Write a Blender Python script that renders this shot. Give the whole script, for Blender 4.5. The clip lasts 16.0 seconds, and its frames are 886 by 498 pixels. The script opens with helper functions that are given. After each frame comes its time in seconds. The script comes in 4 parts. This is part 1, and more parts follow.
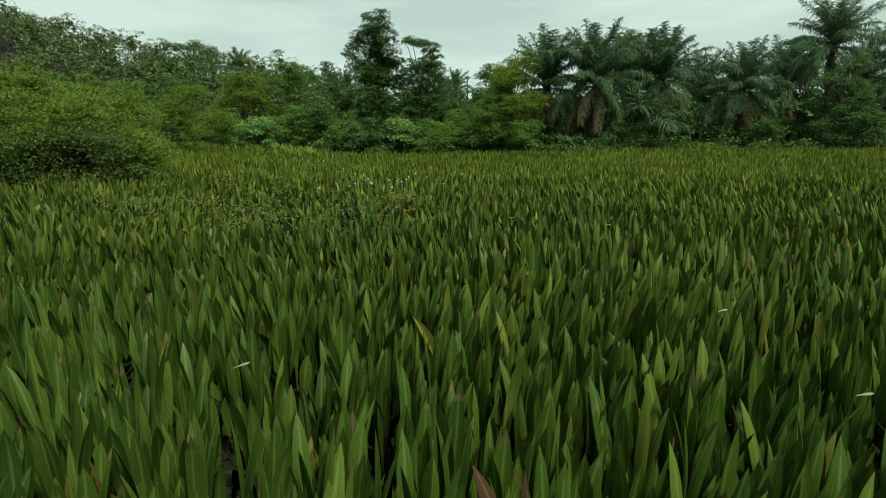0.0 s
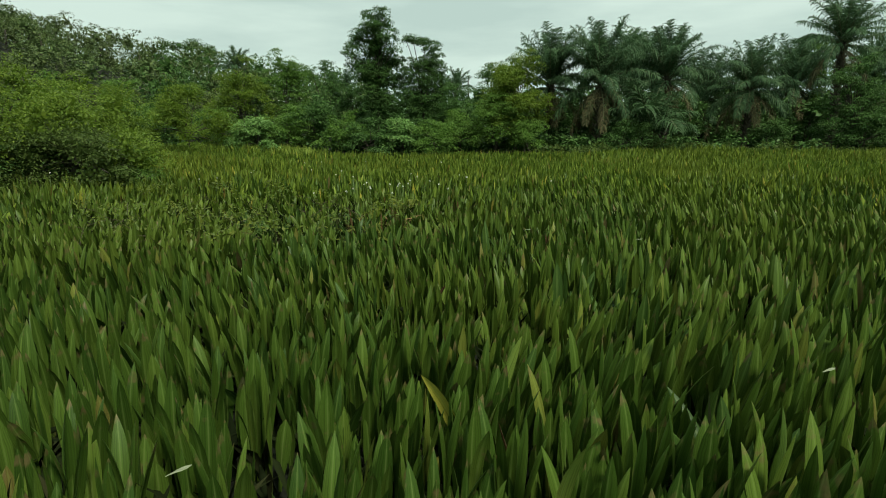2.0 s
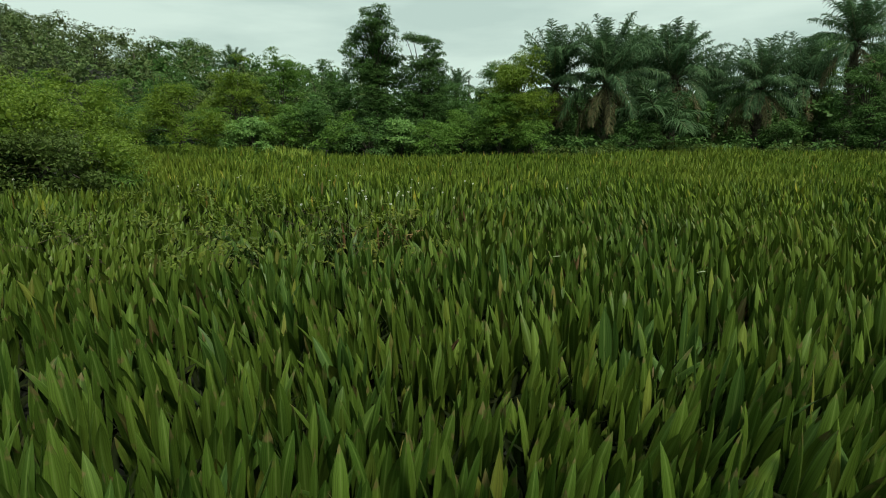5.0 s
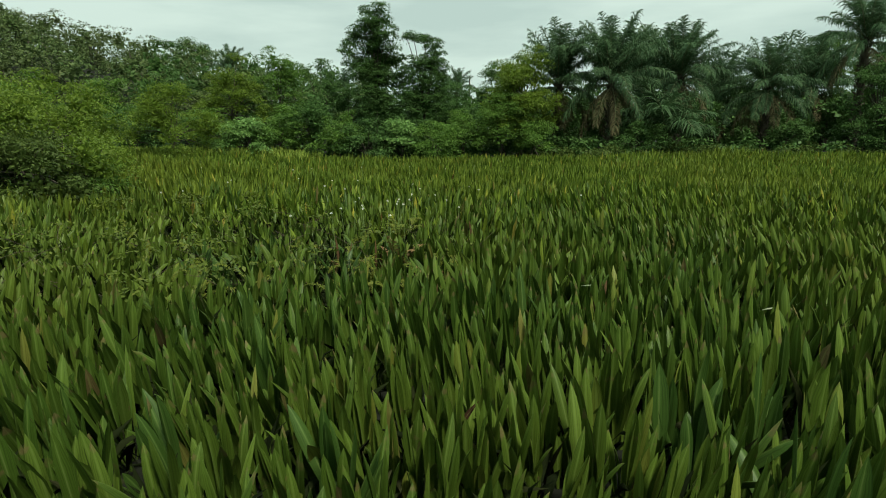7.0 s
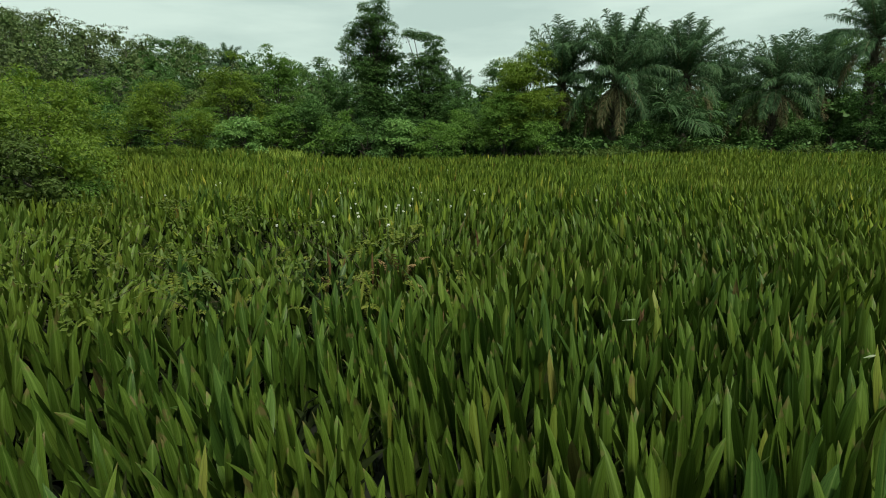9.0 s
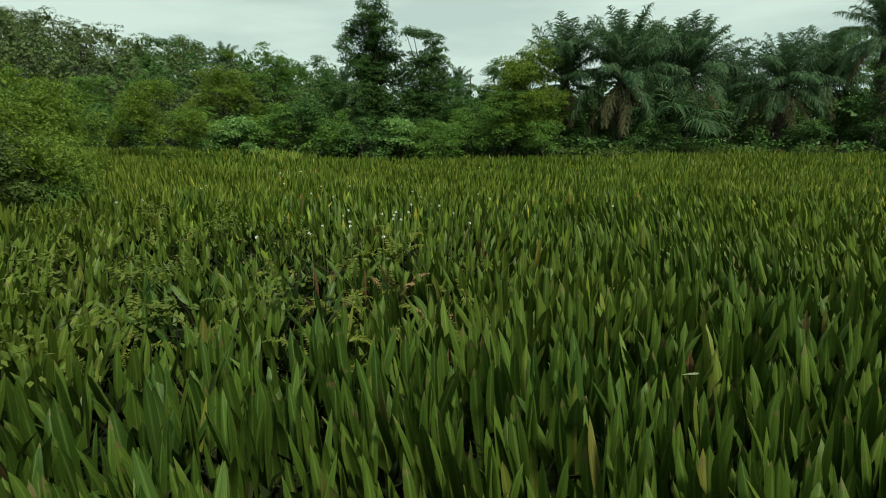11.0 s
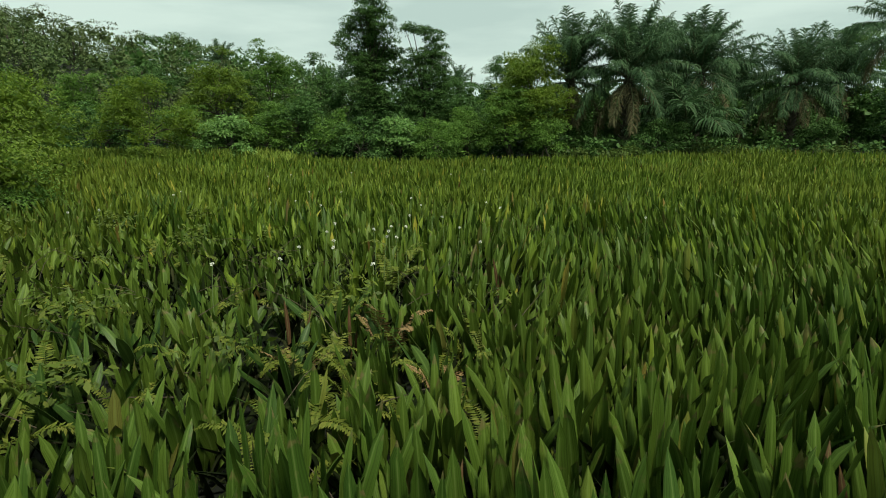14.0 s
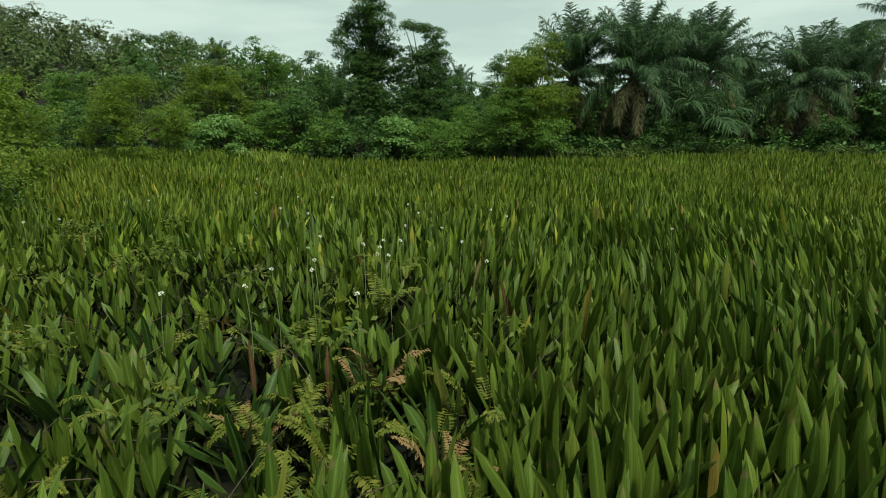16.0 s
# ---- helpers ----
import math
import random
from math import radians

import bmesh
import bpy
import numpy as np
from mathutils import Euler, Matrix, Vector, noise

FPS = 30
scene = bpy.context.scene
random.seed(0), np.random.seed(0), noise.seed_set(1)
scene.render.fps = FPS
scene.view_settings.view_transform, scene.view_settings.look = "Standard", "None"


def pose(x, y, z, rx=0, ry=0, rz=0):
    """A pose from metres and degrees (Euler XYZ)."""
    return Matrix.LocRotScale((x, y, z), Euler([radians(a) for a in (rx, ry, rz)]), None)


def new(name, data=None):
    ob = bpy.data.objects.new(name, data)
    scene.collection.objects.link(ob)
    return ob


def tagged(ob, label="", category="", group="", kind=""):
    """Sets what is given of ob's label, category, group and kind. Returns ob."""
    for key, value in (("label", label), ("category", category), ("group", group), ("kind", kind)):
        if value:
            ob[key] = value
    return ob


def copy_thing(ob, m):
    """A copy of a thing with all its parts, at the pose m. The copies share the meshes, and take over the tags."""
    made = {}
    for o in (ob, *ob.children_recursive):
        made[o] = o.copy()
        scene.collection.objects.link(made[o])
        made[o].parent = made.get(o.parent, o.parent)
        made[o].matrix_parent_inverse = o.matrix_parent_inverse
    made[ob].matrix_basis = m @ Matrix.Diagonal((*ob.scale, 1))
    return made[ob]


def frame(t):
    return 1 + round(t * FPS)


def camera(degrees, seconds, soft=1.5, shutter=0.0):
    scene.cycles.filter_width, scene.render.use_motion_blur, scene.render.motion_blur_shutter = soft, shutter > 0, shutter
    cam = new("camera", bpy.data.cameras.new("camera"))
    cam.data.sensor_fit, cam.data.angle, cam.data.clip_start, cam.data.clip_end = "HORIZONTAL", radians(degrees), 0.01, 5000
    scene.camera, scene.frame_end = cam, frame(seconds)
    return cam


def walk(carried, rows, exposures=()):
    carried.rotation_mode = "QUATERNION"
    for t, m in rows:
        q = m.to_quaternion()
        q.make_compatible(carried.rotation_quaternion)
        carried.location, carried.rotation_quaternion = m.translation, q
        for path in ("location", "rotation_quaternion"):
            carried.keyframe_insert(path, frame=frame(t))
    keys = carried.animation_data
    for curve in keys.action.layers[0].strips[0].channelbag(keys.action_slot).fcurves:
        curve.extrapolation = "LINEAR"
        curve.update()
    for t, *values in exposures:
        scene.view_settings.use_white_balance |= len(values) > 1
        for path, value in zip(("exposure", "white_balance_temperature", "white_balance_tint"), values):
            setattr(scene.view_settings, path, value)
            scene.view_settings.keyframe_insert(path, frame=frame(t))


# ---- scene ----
cam = camera(76.0, 16.0, soft=1.0)
# DEPTH carries the path's depth from the first lens to this one.
METRES, EYE, TILT, LEAN, TURN, DEPTH = 8.0, 2.4, -11.5, 0.0, 0.0, 1.0967
ROWS = [
    (0.0, 0.0, 0.0, 0.0, 0.0, 0.0, -0.0),
    (0.5, -0.003, 0.0303, 0.0075, 0.0, -0.01, 0.01),
    (1.0, -0.0057, 0.06, 0.0149, 0.01, -0.01, 0.01),
    (1.5, -0.0095, 0.0901, 0.0224, 0.01, 0.0, 0.0),
    (2.0, -0.0132, 0.1204, 0.0295, 0.01, 0.0, -0.02),
    (2.5, -0.0172, 0.1505, 0.0362, -0.0, 0.01, -0.02),
    (3.0, -0.0208, 0.179, 0.0435, 0.01, 0.02, -0.02),
    (3.5, -0.0223, 0.2081, 0.0511, 0.02, 0.04, -0.02),
    (4.0, -0.0237, 0.2378, 0.0582, 0.01, 0.04, -0.01),
    (6.5, -0.0346, 0.3889, 0.1015, -0.02, 0.06, -0.01),
    (7.0, -0.0377, 0.4195, 0.1092, -0.01, 0.06, -0.0),
    (7.5, -0.0408, 0.45, 0.1163, -0.02, 0.06, -0.0),
    (8.0, -0.043, 0.4805, 0.1228, -0.03, 0.06, 0.01),
    (8.5, -0.0455, 0.5108, 0.1293, -0.03, 0.07, 0.01),
    (9.0, -0.0476, 0.5404, 0.1352, -0.03, 0.07, 0.0),
    (11.5, -0.0538, 0.6905, 0.167, -0.06, 0.08, 0.0),
    (12.0, -0.0557, 0.7208, 0.1733, -0.06, 0.09, -0.02),
    (12.5, -0.0568, 0.7523, 0.1801, -0.04, 0.08, 0.02),
    (13.0, -0.0582, 0.7834, 0.1875, -0.05, 0.07, 0.01),
    (13.5, -0.0591, 0.8152, 0.1944, -0.03, 0.06, 0.05),
    (14.0, -0.0597, 0.8461, 0.2013, -0.04, 0.04, 0.03),
    (14.5, -0.0596, 0.8771, 0.2082, -0.04, 0.04, 0.03),
    (15.0, -0.0598, 0.9085, 0.2151, -0.04, 0.05, 0.04),
    (15.5, -0.0602, 0.9395, 0.2223, -0.03, 0.05, 0.04),
    (16.0, -0.0593, 0.9704, 0.2295, -0.03, 0.05, 0.03),
]
walk(cam, [(t, pose(0, 0, EYE, TILT, LEAN, TURN) @ pose(METRES * x, METRES * DEPTH * y, METRES * z, 90 + pitch, roll, yaw)) for t, x, y, z, yaw, pitch, roll in ROWS])

# ---- world and sun ----
SUN_UP, SUN_ROUND = 61.0, 146.0
world = bpy.data.worlds.new("overcast_sky")
scene.world = world
world.use_nodes = True
wn, wl = world.node_tree.nodes, world.node_tree.links
wn.clear()
w_out = wn.new("ShaderNodeOutputWorld")
w_bg = wn.new("ShaderNodeBackground")
w_sky = wn.new("ShaderNodeTexSky")
w_sky.sky_type, w_sky.sun_disc = "NISHITA", False
w_sky.sun_elevation, w_sky.sun_rotation = radians(SUN_UP), radians(SUN_ROUND)
w_dim = wn.new("ShaderNodeVectorMath")
w_dim.operation = "SCALE"
w_dim.inputs["Scale"].default_value = 0.09
w_co = wn.new("ShaderNodeTexCoord")
w_map = wn.new("ShaderNodeMapping")
w_map.inputs["Scale"].default_value = (1.0, 1.0, 5.5)
w_noise = wn.new("ShaderNodeTexNoise")
w_noise.inputs["Scale"].default_value, w_noise.inputs["Detail"].default_value = 2.6, 6.0
w_noise.inputs["Roughness"].default_value = 0.52
w_ramp = wn.new("ShaderNodeValToRGB")
w_ramp.color_ramp.elements[0].position, w_ramp.color_ramp.elements[0].color = 0.39, (0.55, 0.715, 0.64, 1)
w_ramp.color_ramp.elements[1].position, w_ramp.color_ramp.elements[1].color = 0.61, (0.715, 0.89, 0.785, 1)
w_mix = wn.new("ShaderNodeMix")
w_mix.data_type = "RGBA"
w_mix.inputs[0].default_value = 0.94
wl.new(w_co.outputs["Generated"], w_map.inputs["Vector"])
wl.new(w_map.outputs[0], w_noise.inputs["Vector"])
wl.new(w_noise.outputs["Fac"], w_ramp.inputs[0])
wl.new(w_sky.outputs[0], w_dim.inputs[0])
wl.new(w_dim.outputs[0], w_mix.inputs[6])
wl.new(w_ramp.outputs[0], w_mix.inputs[7])
# an overcast sky is brightest overhead
w_xyz = wn.new("ShaderNodeSeparateXYZ")
w_up = wn.new("ShaderNodeMapRange")
w_up.inputs["From Min"].default_value, w_up.inputs["From Max"].default_value = 0.3, 1.0
w_up.inputs["To Min"].default_value, w_up.inputs["To Max"].default_value = 0.95, 1.3
wl.new(w_co.outputs["Generated"], w_xyz.inputs[0])
wl.new(w_xyz.outputs["Z"], w_up.inputs["Value"])
wl.new(w_mix.outputs[2], w_bg.inputs["Color"])
wl.new(w_up.outputs[0], w_bg.inputs["Strength"])
wl.new(w_bg.outputs[0], w_out.inputs["Surface"])

sun = new("sun", bpy.data.lights.new("sun", "SUN"))
sun.data.energy, sun.data.angle, sun.data.color = 4.5, radians(9), (1.0, 0.96, 0.87)
sun.matrix_world = pose(0, 0, 40, 90 - SUN_UP, 0, 180 - SUN_ROUND)


# ---- materials ----
def material(name):
    mat = bpy.data.materials.new(name)
    mat.use_nodes = True
    mat.node_tree.nodes.clear()
    return mat, mat.node_tree.nodes, mat.node_tree.links


def set_ramp(node, stops):
    ramp = node.color_ramp
    while len(ramp.elements) < len(stops):
        ramp.elements.new(0.5)
    for el, (at, col) in zip(ramp.elements, stops):
        el.position, el.color = at, (*col, 1)


def leaf_material(name, stops, patch, rib=0.0, rough=0.5, glow=0.12, by_object=False, patch_size=0.35, spec=0.12, drift=0.0, patch_most=0.45, tip=0.0):
    """A leaf: colour by a random number per leaf, drifting towards patch over some metres, less so at the field's near end, with a pale midrib and streaks."""
    mat, n, l = material(name)
    out, bsdf = n.new("ShaderNodeOutputMaterial"), n.new("ShaderNodeBsdfPrincipled")
    ramp = n.new("ShaderNodeValToRGB")
    set_ramp(ramp, stops)
    geo = n.new("ShaderNodeNewGeometry")
    if by_object:
        info = n.new("ShaderNodeObjectInfo")
        l.new(info.outputs["Random"], ramp.inputs[0])
    else:
        l.new(geo.outputs["Random Per Island"], ramp.inputs[0])
    big = n.new("ShaderNodeTexNoise")
    big.inputs["Scale"].default_value, big.inputs["Detail"].default_value = patch_size, 3.0
    l.new(geo.outputs["Position"], big.inputs["Vector"])
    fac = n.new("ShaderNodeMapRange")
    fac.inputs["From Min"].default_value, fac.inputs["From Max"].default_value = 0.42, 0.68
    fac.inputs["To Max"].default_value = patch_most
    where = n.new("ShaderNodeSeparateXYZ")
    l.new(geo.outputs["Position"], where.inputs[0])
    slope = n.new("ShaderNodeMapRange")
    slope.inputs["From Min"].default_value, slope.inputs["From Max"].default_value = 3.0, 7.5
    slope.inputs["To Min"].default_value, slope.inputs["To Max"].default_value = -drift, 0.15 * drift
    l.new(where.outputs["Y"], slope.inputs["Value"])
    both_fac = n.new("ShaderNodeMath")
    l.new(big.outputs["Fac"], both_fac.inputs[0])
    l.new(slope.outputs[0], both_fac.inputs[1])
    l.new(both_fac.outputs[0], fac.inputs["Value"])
    mix = n.new("ShaderNodeMix")
    mix.data_type = "RGBA"
    l.new(fac.outputs[0], mix.inputs[0])
    l.new(ramp.outputs[0], mix.inputs[6])
    mix.inputs[7].default_value = (*patch, 1)
    # streaks along the blade
    uv = n.new("ShaderNodeTexCoord")
    stretch = n.new("ShaderNodeMapping")
    stretch.inputs["Scale"].default_value = (14.0, 1.2, 1.0)
    l.new(uv.outputs["UV"], stretch.inputs["Vector"])
    streak = n.new("ShaderNodeTexNoise")
    streak.inputs["Scale"].default_value, streak.inputs["Detail"].default_value = 1.6, 2.0
    l.new(stretch.outputs[0], streak.inputs["Vector"])
    val = n.new("ShaderNodeMapRange")
    val.inputs["From Min"].default_value, val.inputs["From Max"].default_value = 0.3, 0.7
    val.inputs["To Min"].default_value, val.inputs["To Max"].default_value = (0.66, 1.32) if rib else (0.9, 1.1)
    l.new(streak.outputs["Fac"], val.inputs["Value"])
    tone = n.new("ShaderNodeVectorMath")
    tone.operation = "SCALE"
    l.new(mix.outputs[2], tone.inputs[0])
    l.new(val.outputs[0], tone.inputs["Scale"])
    col = tone.outputs[0]
    if tip:
        # withered tips and rusty blotches
        spot = n.new("ShaderNodeTexNoise")
        spot.inputs["Scale"].default_value, spot.inputs["Detail"].default_value = 9.0, 3.0
        l.new(geo.outputs["Position"], spot.inputs["Vector"])
        along = n.new("ShaderNodeSeparateXYZ")
        l.new(uv.outputs["UV"], along.inputs[0])
        near_tip = n.new("ShaderNodeMapRange")
        near_tip.inputs["From Min"].default_value, near_tip.inputs["From Max"].default_value = 0.80, 1.0
        near_tip.inputs["To Max"].default_value = 0.16
        l.new(along.outputs["Y"], near_tip.inputs["Value"])
        worn = n.new("ShaderNodeMath")
        l.new(spot.outputs["Fac"], worn.inputs[0])
        l.new(near_tip.outputs[0], worn.inputs[1])
        cover = n.new("ShaderNodeMapRange")
        cover.inputs["From Min"].default_value, cover.inputs["From Max"].default_value = 0.66, 0.76
        cover.inputs["To Max"].default_value = tip
        l.new(worn.outputs[0], cover.inputs["Value"])
        rust = n.new("ShaderNodeMix")
        rust.data_type = "RGBA"
        l.new(cover.outputs[0], rust.inputs[0])
        l.new(col, rust.inputs[6])
        rust.inputs[7].default_value = (0.115, 0.085, 0.035, 1)
        col = rust.outputs[2]
    if rib:
        xyz = n.new("ShaderNodeSeparateXYZ")
        l.new(uv.outputs["UV"], xyz.inputs[0])
        off = n.new("ShaderNodeMath")
        off.operation = "SUBTRACT"
        l.new(xyz.outputs["X"], off.inputs[0])
        off.inputs[1].default_value = 0.5
        mag = n.new("ShaderNodeMath")
        mag.operation = "ABSOLUTE"
        l.new(off.outputs[0], mag.inputs[0])
        line = n.new("ShaderNodeMapRange")
        line.inputs["From Min"].default_value, line.inputs["From Max"].default_value = 0.02, 0.07
        line.inputs["To Min"].default_value, line.inputs["To Max"].default_value = rib, 0.0
        l.new(mag.outputs[0], line.inputs["Value"])
        ribmix = n.new("ShaderNodeMix")
        ribmix.data_type = "RGBA"
        l.new(line.outputs[0], ribmix.inputs[0])
        l.new(col, ribmix.inputs[6])
        ribmix.inputs[7].default_value = (0.16, 0.22, 0.06, 1)
        col = ribmix.outputs[2]
    l.new(col, bsdf.inputs["Base Color"])
    bsdf.inputs["Roughness"].default_value = rough
    bsdf.inputs["Specular IOR Level"].default_value = spec
    bump = n.new("ShaderNodeBump")
    bump.inputs["Strength"].default_value, bump.inputs["Distance"].default_value = 0.25, 0.004
    l.new(streak.outputs["Fac"], bump.inputs["Height"])
    l.new(bump.outputs[0], bsdf.inputs["Normal"])
    thin = n.new("ShaderNodeBsdfTranslucent")
    l.new(col, thin.inputs["Color"])
    both = n.new("ShaderNodeMixShader")
    both.inputs[0].default_value = glow
    l.new(bsdf.outputs[0], both.inputs[1])
    l.new(thin.outputs[0], both.inputs[2])
    l.new(both.outputs[0], out.inputs["Surface"])
    return mat


def rough_material(name, dark, light, scale, rough=0.85, bump_depth=0.02, squeeze=(1, 1, 1)):
    """Bark, mud and the like: two tones in two sizes of noise, with relief."""
    mat, n, l = material(name)
    out, bsdf = n.new("ShaderNodeOutputMaterial"), n.new("ShaderNodeBsdfPrincipled")
    geo, put = n.new("ShaderNodeNewGeometry"), n.new("ShaderNodeMapping")
    put.inputs["Scale"].default_value = squeeze
    l.new(geo.outputs["Position"], put.inputs["Vector"])
    a, b = n.new("ShaderNodeTexNoise"), n.new("ShaderNodeTexNoise")
    a.inputs["Scale"].default_value, a.inputs["Detail"].default_value = scale, 5.0
    b.inputs["Scale"].default_value, b.inputs["Detail"].default_value = scale * 9, 3.0
    l.new(put.outputs[0], a.inputs["Vector"])
    l.new(put.outputs[0], b.inputs["Vector"])
    add = n.new("ShaderNodeMath")
    add.operation = "MULTIPLY_ADD"
    l.new(b.outputs["Fac"], add.inputs[0])
    add.inputs[1].default_value = 0.4
    l.new(a.outputs["Fac"], add.inputs[2])
    ramp = n.new("ShaderNodeValToRGB")
    set_ramp(ramp, [(0.45, dark), (0.95, light)])
    l.new(add.outputs[0], ramp.inputs[0])
    l.new(ramp.outputs[0], bsdf.inputs["Base Color"])
    bsdf.inputs["Roughness"].default_value = rough
    bsdf.inputs["Specular IOR Level"].default_value = 0.2
    bump = n.new("ShaderNodeBump")
    bump.inputs["Distance"].default_value = bump_depth
    l.new(add.outputs[0], bump.inputs["Height"])
    l.new(bump.outputs[0], bsdf.inputs["Normal"])
    l.new(bsdf.outputs[0], out.inputs["Surface"])
    return mat


BLADE = [(0.0, (0.022, 0.049, 0.006)), (0.35, (0.034, 0.068, 0.008)), (0.75, (0.048, 0.088, 0.011)), (0.955, (0.073, 0.119, 0.016)),
         (0.985, (0.135, 0.146, 0.024)), (1.0, (0.070, 0.046, 0.022))]
# BLADE lifted and yellowed: the brightness of far lit tips is painted into the colour
BLADE_FAR_LIT = [(at, (1.98 * r0, 1.66 * g0, 1.35 * b0)) for at, (r0, g0, b0) in BLADE]
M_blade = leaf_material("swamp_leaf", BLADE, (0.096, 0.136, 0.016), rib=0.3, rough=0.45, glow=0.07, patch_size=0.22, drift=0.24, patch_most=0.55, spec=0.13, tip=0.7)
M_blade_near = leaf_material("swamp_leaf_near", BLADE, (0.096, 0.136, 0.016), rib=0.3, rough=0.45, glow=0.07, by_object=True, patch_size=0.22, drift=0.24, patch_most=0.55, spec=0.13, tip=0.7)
M_blade_far_lit = leaf_material("swamp_leaf_far_lit", BLADE_FAR_LIT, (0.120, 0.145, 0.016), rib=0.3, rough=0.5, patch_size=0.12, drift=0.0, patch_most=0.5, spec=0.1)
M_rosette = leaf_material("rosette_leaf", [(0, (0.022, 0.050, 0.008)), (0.6, (0.034, 0.070, 0.011)), (1, (0.052, 0.092, 0.015))], (0.040, 0.076, 0.012), rib=0.3, rough=0.45, glow=0.07, by_object=True, spec=0.13)
M_grass = leaf_material("edge_grass", [(0, (0.100, 0.156, 0.021)), (1, (0.175, 0.226, 0.032))], (0.140, 0.186, 0.024), rough=0.6)
M_bright = leaf_material("bright_swamp_leaf", [(0, (0.13, 0.19, 0.03)), (1, (0.17, 0.23, 0.04))], (0.15, 0.21, 0.03), rib=0.4, rough=0.6, by_object=True)
M_twig = rough_material("dry_stalk", (0.030, 0.023, 0.014), (0.085, 0.066, 0.044), 12.0, bump_depth=0.001)
M_yellow = leaf_material("yellowed_leaf", [(0, (0.238, 0.238, 0.026)), (1, (0.297, 0.277, 0.040))], (0.198, 0.211, 0.033), rib=0.3, by_object=True)
M_dry = leaf_material("dry_leaf", [(0, (0.040, 0.020, 0.009)), (0.6, (0.074, 0.038, 0.016)), (1, (0.110, 0.070, 0.032))], (0.056, 0.032, 0.014), rib=0.3, rough=0.8, by_object=True)
# dead leaves, coloured greenish black to put the gaps' shade into them
M_gap_litter = leaf_material("litter_with_gap_shade", [(0, (0.006, 0.010, 0.003)), (0.7, (0.012, 0.018, 0.005)), (1, (0.030, 0.032, 0.012))], (0.010, 0.014, 0.004), rough=0.9, glow=0.0, spec=0.04)
M_pale = leaf_material("bleached_leaf", [(0, (0.130, 0.160, 0.085)), (1, (0.180, 0.205, 0.125))], (0.195, 0.215, 0.130), rib=0.2, by_object=True)
M_fern = leaf_material("fern_leaf", [(0, (0.060, 0.088, 0.011)), (0.6, (0.108, 0.134, 0.017)), (1, (0.165, 0.174, 0.030))], (0.084, 0.112, 0.014), rough=0.55, glow=0.3)
M_weed = leaf_material("weed_leaf", [(0, (0.040, 0.064, 0.008)), (0.6, (0.070, 0.100, 0.012)), (1, (0.110, 0.134, 0.018))], (0.074, 0.096, 0.012), rough=0.5, glow=0.2)
M_dryfern = leaf_material("dry_fern_leaf", [(0, (0.149, 0.094, 0.035)), (1, (0.208, 0.139, 0.059))], (0.149, 0.099, 0.050), rough=0.7)
M_palm = leaf_material("palm_leaflet", [(0, (0.040, 0.084, 0.037)), (0.6, (0.059, 0.118, 0.050)), (1, (0.088, 0.150, 0.064))], (0.070, 0.124, 0.046), rough=0.5, glow=0.32, spec=0.08)
M_palm_young = leaf_material("young_palm_leaflet", [(0, (0.034, 0.074, 0.028)), (1, (0.056, 0.108, 0.038))], (0.046, 0.090, 0.030), rough=0.5, glow=0.25, spec=0.08)
M_palm_dead = leaf_material("dead_palm_leaflet", [(0, (0.078, 0.074, 0.036)), (1, (0.150, 0.132, 0.062))], (0.090, 0.090, 0.040), rough=0.8, glow=0.1)
M_rachis = rough_material("palm_rachis", (0.055, 0.072, 0.030), (0.110, 0.126, 0.054), 3.0, rough=0.6, bump_depth=0.005)
M_bark = rough_material("bark", (0.035, 0.032, 0.022), (0.10, 0.09, 0.066), 2.0, squeeze=(1, 1, 0.25))
M_palm_bark = rough_material("palm_bark", (0.025, 0.022, 0.015), (0.084, 0.075, 0.049), 3.0)
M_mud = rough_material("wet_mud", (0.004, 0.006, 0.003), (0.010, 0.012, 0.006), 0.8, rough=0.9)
M_stalk = rough_material("green_stalk", (0.09, 0.14, 0.04), (0.16, 0.22, 0.07), 8.0, rough=0.6, bump_depth=0.002)
M_petal = rough_material("white_petal", (0.55, 0.55, 0.46), (0.72, 0.72, 0.64), 30.0, rough=0.7, bump_depth=0.001)


def crown_material(name, dark, mid, light, patch, glow=0.38):
    lift = lambda c: tuple(1.22 * (0.55 * k + 0.45 * m) for k, m in zip(c, mid))
    return leaf_material(name, [(0, lift(dark)), (0.55, lift(mid)), (1, lift(light))], lift(patch), rough=0.5, glow=glow, patch_size=0.6)


M_green = crown_material("mid_green_foliage", (0.044, 0.097, 0.017), (0.073, 0.144, 0.024), (0.117, 0.198, 0.034), (0.084, 0.154, 0.023))
M_lime = crown_material("yellow_green_foliage", (0.054, 0.096, 0.011), (0.092, 0.146, 0.017), (0.155, 0.206, 0.025), (0.072, 0.122, 0.014))
M_deep = crown_material("dark_green_foliage", (0.029, 0.068, 0.017), (0.047, 0.102, 0.024), (0.080, 0.144, 0.034), (0.055, 0.105, 0.027), glow=0.25)
M_olive = crown_material("olive_foliage", (0.034, 0.058, 0.013), (0.054, 0.086, 0.018), (0.088, 0.122, 0.027), (0.060, 0.084, 0.019))
M_blue = crown_material("pale_broad_foliage", (0.073, 0.153, 0.040), (0.125, 0.227, 0.060), (0.192, 0.302, 0.085), (0.101, 0.198, 0.049))
